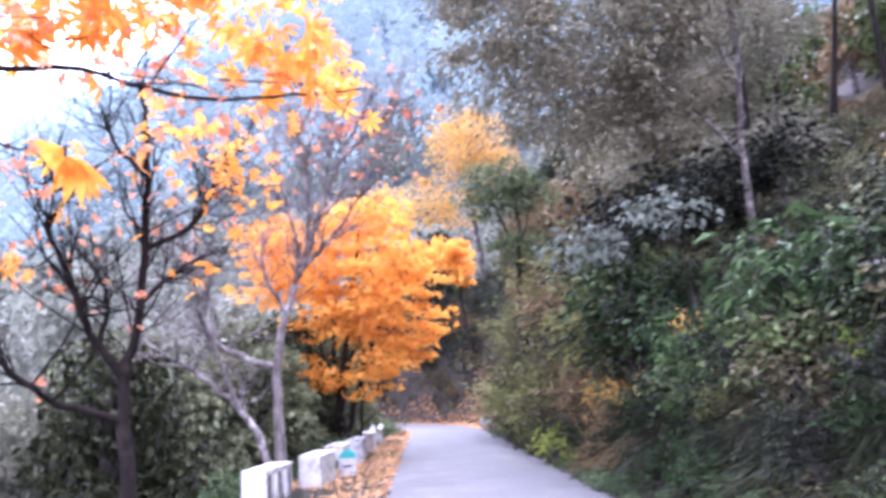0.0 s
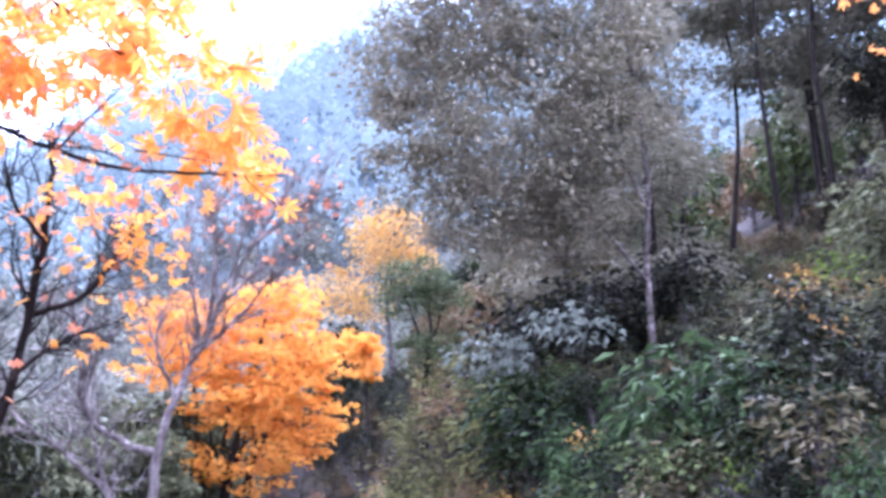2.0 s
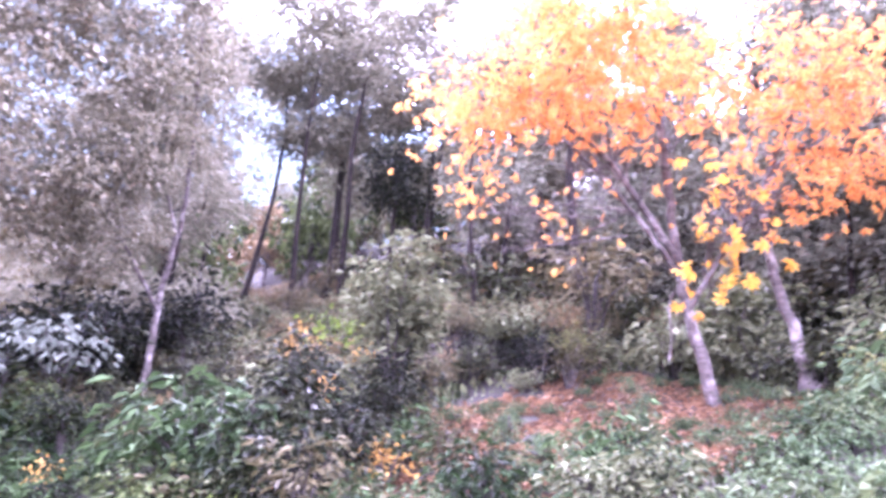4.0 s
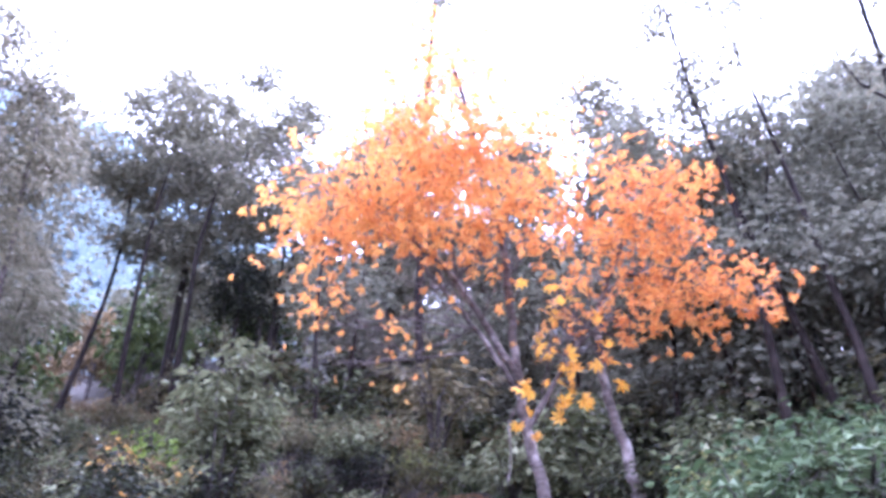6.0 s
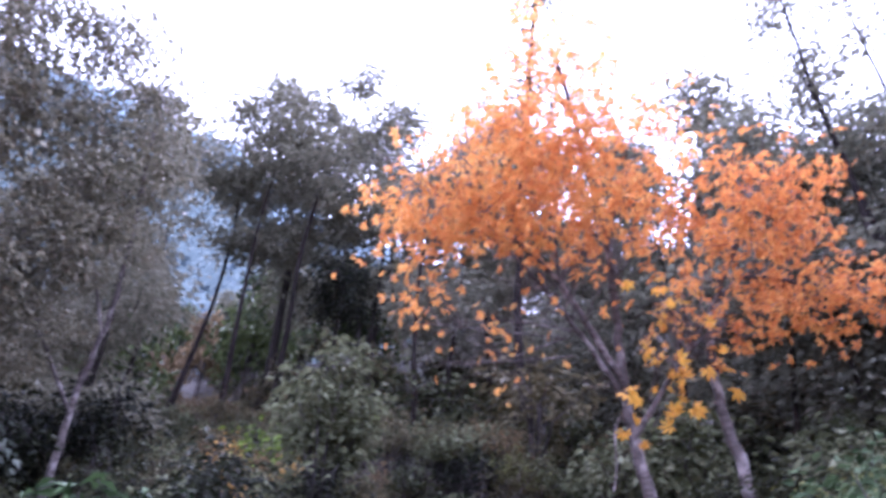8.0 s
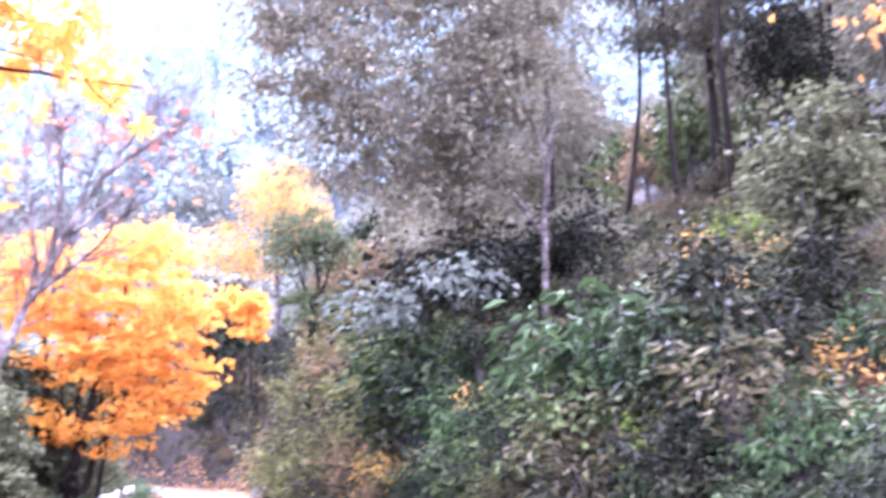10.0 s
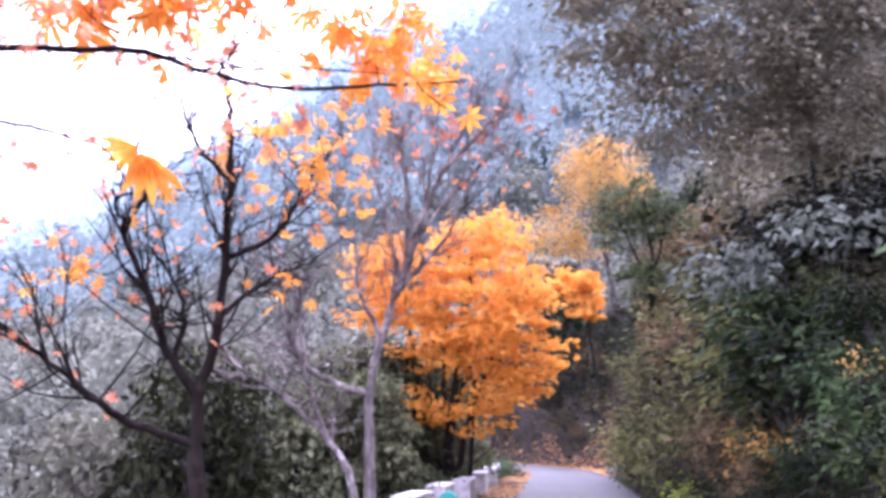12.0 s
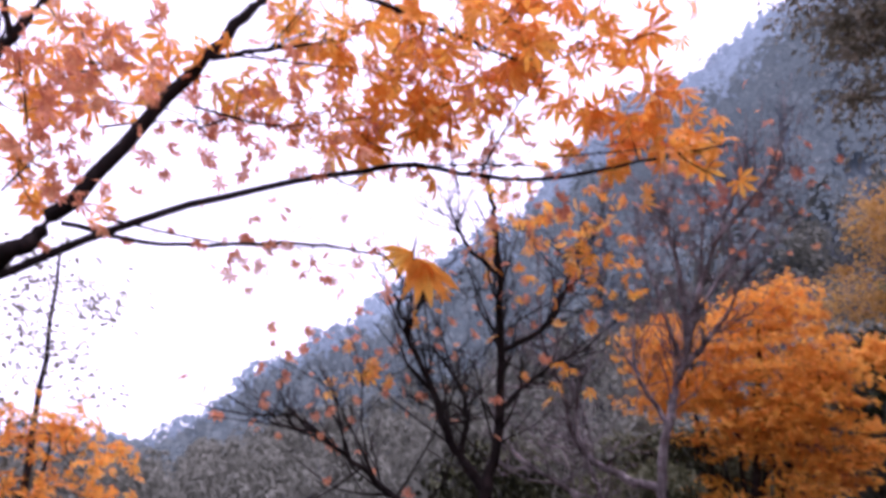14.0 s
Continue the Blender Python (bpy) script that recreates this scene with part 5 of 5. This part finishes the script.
tall = shrub("tall_leafy_shrub", "tall shrub with pale green leaves", "mint", OVAL, 0.16, 1800, 3.7, 1.5, 481, "", 0.3, 0.5, 11)
tall.matrix_basis = pose(7.25, 8.4, float(height(7.25, 8.4)) - 0.05)
tall = shrub("tall_dark_shrub", "tall dark green shrub on the hillside", "dark", OVAL, 0.13, 1500, 2.0, 1.3, 482, "", 0.3, 0.45, 12)
tall.matrix_basis = pose(5.2, 7.7, float(height(5.2, 7.7)) - 0.05)
tree("silver_shrub", "silver-grey broad-leaved shrub overhanging the bank", (3.9, 14.8, float(height(3.9, 14.8)) - 0.2),
     [(3.9, 14.8, float(height(3.9, 14.8)) - 0.2), (3.9, 14.6, 3.6), (3.8, 14.3, 4.5)], 0.06,
     [((3.0, 14.3, 4.35), (0.7, 0.5, 0.4), 17), ((4.4, 13.9, 4.95), (0.85, 0.4, 0.34), 13)], "silver", "bark_grey", OVAL, 0.2, 15, 0.22, 480, 0.26, droop=0.5)
olds = [shrub("roadside_shrub", "green leafy weeds beside the guard stones", "weed", OVAL, 0.13, 500, 0.7, 1.0, 490 + i, "weeds beside the guard stones") for i in range(3)]
copies("roadside_shrub", "", "", "", olds, spread_out(34, (-9, -2.6, 30, 46), lambda x, y: -6 < x - float(road_centre(y)) < -2.6, 0.9, rng) + [(-3.2, 18.2), (-3.4, 19.6), (-3.0, 21.0), (-3.3, 16.6), (-3.9, 12.6), (-4.2, 11.4), (-3.4, 23.5), (-3.4, 26.0), (-3.8, 14.0), (-4.6, 13.0), (-3.3, 28), (-2.9, 30.5)], (0.7, 1.3), rng)


# ---- grass, ground cover and fallen leaves ----
def carpet(name, label, category, shape, mat, size, count, box, keep, seed, ways, flat, lift=0.02):
    r = np.random.default_rng(seed)
    P = np.stack([r.uniform(box[0], box[1], count * 9), r.uniform(box[2], box[3], count * 9)], 1)
    P = P[keep(P[:, 0], P[:, 1])][:count]
    Z = height(P[:, 0], P[:, 1]) + lift
    W = ways(r, len(P))
    V, F = strew(shape, np.column_stack([P, Z]), W, size * r.uniform(0.6, 1.4, len(P)), r, flat)
    return tagged(new(name, tri_mesh(name, V, F, mat)), label, category, kind="stuff")


def side(x, y):
    return x - road_centre(y)


def lying(r, n):
    return np.stack([r.normal(size=n), r.normal(size=n), r.uniform(-0.15, 0.35, n)], 1)


def hanging(r, n):
    return np.stack([r.normal(size=n) * 0.3 - 0.65, r.normal(size=n) * 0.25, r.uniform(-1.5, -0.2, n)], 1)


def standing(r, n):
    return np.stack([r.normal(size=n) * 0.4, r.normal(size=n) * 0.4, r.uniform(0.5, 1.2, n)], 1)


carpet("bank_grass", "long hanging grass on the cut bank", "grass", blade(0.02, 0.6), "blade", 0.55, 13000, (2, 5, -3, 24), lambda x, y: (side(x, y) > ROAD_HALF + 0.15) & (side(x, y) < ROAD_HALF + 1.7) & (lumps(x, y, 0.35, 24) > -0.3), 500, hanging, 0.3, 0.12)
carpet("dry_grass", "tufts of dry straw-coloured grass on the bank", "grass", blade(0.015, 0.5), "straw", 0.5, 11000, (1, 4.0, 13.0, 21), lambda x, y: (side(x, y) > ROAD_HALF + 0.4) & (side(x, y) < ROAD_HALF + 1.6) & (lumps(x, y, 0.9, 8) > -0.05), 501, hanging, 0.3, 0.12)
carpet("ground_cover", "low leafy ground cover on the hillside", "undergrowth", OVAL, "jade", 0.12, 15000, (3, 16, -4, 22), lambda x, y: (side(x, y) > ROAD_HALF + 1.9) & (lumps(x, y, 0.5, 9) > 0.08) & ~(((x - 6.2) / 1.5) ** 2 + ((y - 5.9) / 1.0) ** 2 < 1) & ~(((x - 9.6) / 3.3) ** 2 + ((y - 6.2) / 2.7) ** 2 < 1), 502, standing, 0.4, 0.08)
carpet("hill_cover", "dull green undergrowth on the upper hillside", "undergrowth", OVAL, "sage", 0.13, 22000, (9, 26, -6, 24), lambda x, y: (side(x, y) > ROAD_HALF + 5) & ~((np.abs(0.766 * x + 0.643 * y - 15.2) < 0.55) & (np.abs(0.766 * y - 0.643 * x) < 2.3)) & ~(((x - 9.6) / 3.3) ** 2 + ((y - 6.2) / 2.7) ** 2 < 1), 508, standing, 0.4, 0.1)
carpet("slope_cover", "brown and ochre undergrowth on the slope", "undergrowth", LANCE, "ochre", 0.17, 16000, (1, 20, 12, 36), lambda x, y: (side(x, y) > ROAD_HALF + 0.7) & (lumps(x, y, 0.6, 10) > 0.06), 503, standing, 0.4, 0.08)
carpet("fallen_leaves", "orange fallen leaves along the road edge", "leaf litter", OVAL, "verge_litter", 0.105, 11000, (-5, 0.5, -14, 44), lambda x, y: (side(x, y) < -ROAD_HALF + 0.1) & (side(x, y) > -ROAD_HALF - 2.2) & (lumps(x, y, 0.7, 11) > -0.35), 504, lying, 0.9)
carpet("fallen_leaves", "brown and orange leaf litter in the hillside clearing", "leaf litter", OVAL, "litter", 0.11, 17000, (4.6, 14.5, 1.6, 10.5), lambda x, y: (((x - 9.2) / 4.4) ** 2 + ((y - 5.8) / 3.5) ** 2 + 0.8 * lumps(x, y, 0.7, 21) < 0.95) & (lumps(x, y, 0.35, 22) > -0.5), 505, lying, 0.8)
carpet("bend_cover", "dark olive undergrowth on the slope at the bend", "undergrowth", OVAL, "olive", 0.3, 16000, (-16, 9, 36, 60), lambda x, y: side(x, y) > ROAD_HALF + 0.9 + 0.8 * lumps(x, y, 1.0, 23), 509, standing, 0.4, 0.15)
carpet("fallen_leaves", "orange leaf litter on the bank at the bend", "leaf litter", OVAL, "verge_litter", 0.22, 7000, (-12, 4, 36, 57), lambda x, y: (side(x, y) > ROAD_HALF - 0.3) & (side(x, y) < ROAD_HALF + 1.0 + 0.8 * lumps(x, y, 1.0, 23)), 506, lying, 0.8)
carpet("verge_grass", "short grass and weeds on the road verge", "grass", blade(0.02, 0.3), "blade", 0.22, 8000, (-6, 4, -14, 44), lambda x, y: (np.abs(side(x, y)) > ROAD_HALF + 0.1) & (np.abs(side(x, y)) < ROAD_HALF + 2.4) & (lumps(x, y, 0.8, 12) > 0.0), 507, standing, 0.2)


# ---- guard stones and the kilometre stone ----
def block_mesh(name, w, d, h, mat, bevel=0.025, shift=(0, 0, 0)):
    bm = bmesh.new()
    bmesh.ops.create_cube(bm, size=1, matrix=Matrix.Translation(Vector(shift) + Vector((0, 0, h / 2))) @ Matrix.Diagonal((w, d, h, 1)))
    bmesh.ops.bevel(bm, geom=bm.edges[:], offset=bevel, segments=2, affect="EDGES")
    me = bpy.data.meshes.new(name)
    bm.to_mesh(me)
    bm.free()
    me.materials.append(MAT[mat])
    return me


def guard_stone(x, y, turn, long=1.0, h=0.62, striped=False):
    root = thing("guard_stone", (x, y, float(height(x, y)) - 0.04),
                 "whitewashed guard stone with dark stripes on its face" if striped else "whitewashed concrete guard stone on the road verge", "guard stone", "guard stones along the road")
    root.rotation_euler = (radians(1), radians(-1), radians(turn))
    part("body", block_mesh("body", 0.42, long, h, "concrete"), root)
    part("end_face", block_mesh("end_face", 0.43, 0.02, h - 0.02, "whitewash", 0.006, (0, -long / 2, 0)), root, "white painted end")
    part("cap", block_mesh("cap", 0.45, long + 0.03, 0.05, "whitewash", 0.015, (0, 0, h - 0.02)), root, "white painted top")
    if striped:
        for k in range(5):
            part("stripe", block_mesh("stripe", 0.02, long * 0.09, h - 0.1, "whitewash" if k % 2 else "black_paint", 0.005, (0.213, -long * 0.38 + k * long * 0.19, 0.03)), root)
    return root


def white_post(x, y):
    root = thing("white_post", (x, y, float(height(x, y)) - 0.2), "small white post on the far mountain slope", "post")
    part("shaft", block_mesh("shaft", 0.5, 0.5, 1.9, "whitewash", 0.05), root)
    part("cap", block_mesh("cap", 0.62, 0.62, 0.2, "whitewash", 0.05, (0, 0, 1.85)), root)


white_post(11.4, 136.0)
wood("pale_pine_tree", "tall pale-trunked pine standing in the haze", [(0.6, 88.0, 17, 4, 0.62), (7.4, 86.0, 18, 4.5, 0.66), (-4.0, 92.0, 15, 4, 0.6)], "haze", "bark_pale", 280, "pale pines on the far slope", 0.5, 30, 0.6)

for k, (x, y, turn, long) in enumerate([(-3.1, 13.5, -8, 1.3), (-2.6, 15.7, -6, 1.2), (-2.62, 18.8, -2, 1.2), (-2.45, 21.4, 0, 1.2), (-2.45, 24.6, 2, 1.2), (-2.5, 28.0, 4, 1.2), (-2.75, 31.5, 8, 1.2)]):
    guard_stone(x, y, turn, long, 0.62, k == 0)

bend_stone = thing("concrete_block", (2.15, 36.3, float(height(2.15, 36.3)) - 0.05), "small pale concrete block on the outer road edge at the bend", "concrete block")
part("body", block_mesh("body", 0.9, 0.4, 0.5, "concrete"), bend_stone)
part("cap", block_mesh("cap", 0.94, 0.44, 0.05, "whitewash", 0.015, (0, 0, 0.48)), bend_stone, "white painted top")
stick = thing("dry_stick", (8.1, 6.8, float(height(8.1, 6.8)) - 0.1), "short pale dry stick upright in the leaf litter", "stick")
part("shaft", tri_mesh("shaft", *tube(smooth_path([(0, 0, 0), (0.02, 0.03, 0.2), (-0.01, 0.04, 0.42)], 4), 0.026, 0.018, 6), "bark_mid", True), stick)
part("stub", tri_mesh("stub", *tube(smooth_path([(0.02, 0.03, 0.22), (0.08, 0.02, 0.3)], 3), 0.014, 0.009, 5), "bark_mid", True), stick)


def kilometre_stone(x, y):
    root = thing("kilometre_stone", (x, y, float(height(x, y)) - 0.03), "small white kilometre stone with a rounded teal top", "milestone")
    part("body", block_mesh("body", 0.34, 0.16, 0.42, "whitewash", 0.02), root)
    bm = bmesh.new()
    n = 14
    rim = [(0.175 * math.cos(math.pi * i / n), 0.17 * math.sin(math.pi * i / n)) for i in range(n + 1)]
    for s in (-0.085, 0.085):
        bm.faces.new([bm.verts.new((px, s, 0.42 + pz)) for px, pz in rim])
    bm.verts.ensure_lookup_table()
    for i in range(n + 1):
        j = (i + 1) % (n + 1)
        bm.faces.new([bm.verts[i], bm.verts[j], bm.verts[n + 1 + j], bm.verts[n + 1 + i]])
    bmesh.ops.recalc_face_normals(bm, faces=bm.faces)
    me = bpy.data.meshes.new("cap")
    bm.to_mesh(me)
    bm.free()
    me.materials.append(MAT["teal_paint"])
    part("cap", me, root, "rounded teal painted top")
    part("lettering", block_mesh("lettering", 0.2, 0.006, 0.05, "black_paint", 0.002, (0, -0.082, 0.22)), root)
    return root


kilometre_stone(-2.15, 16.9)
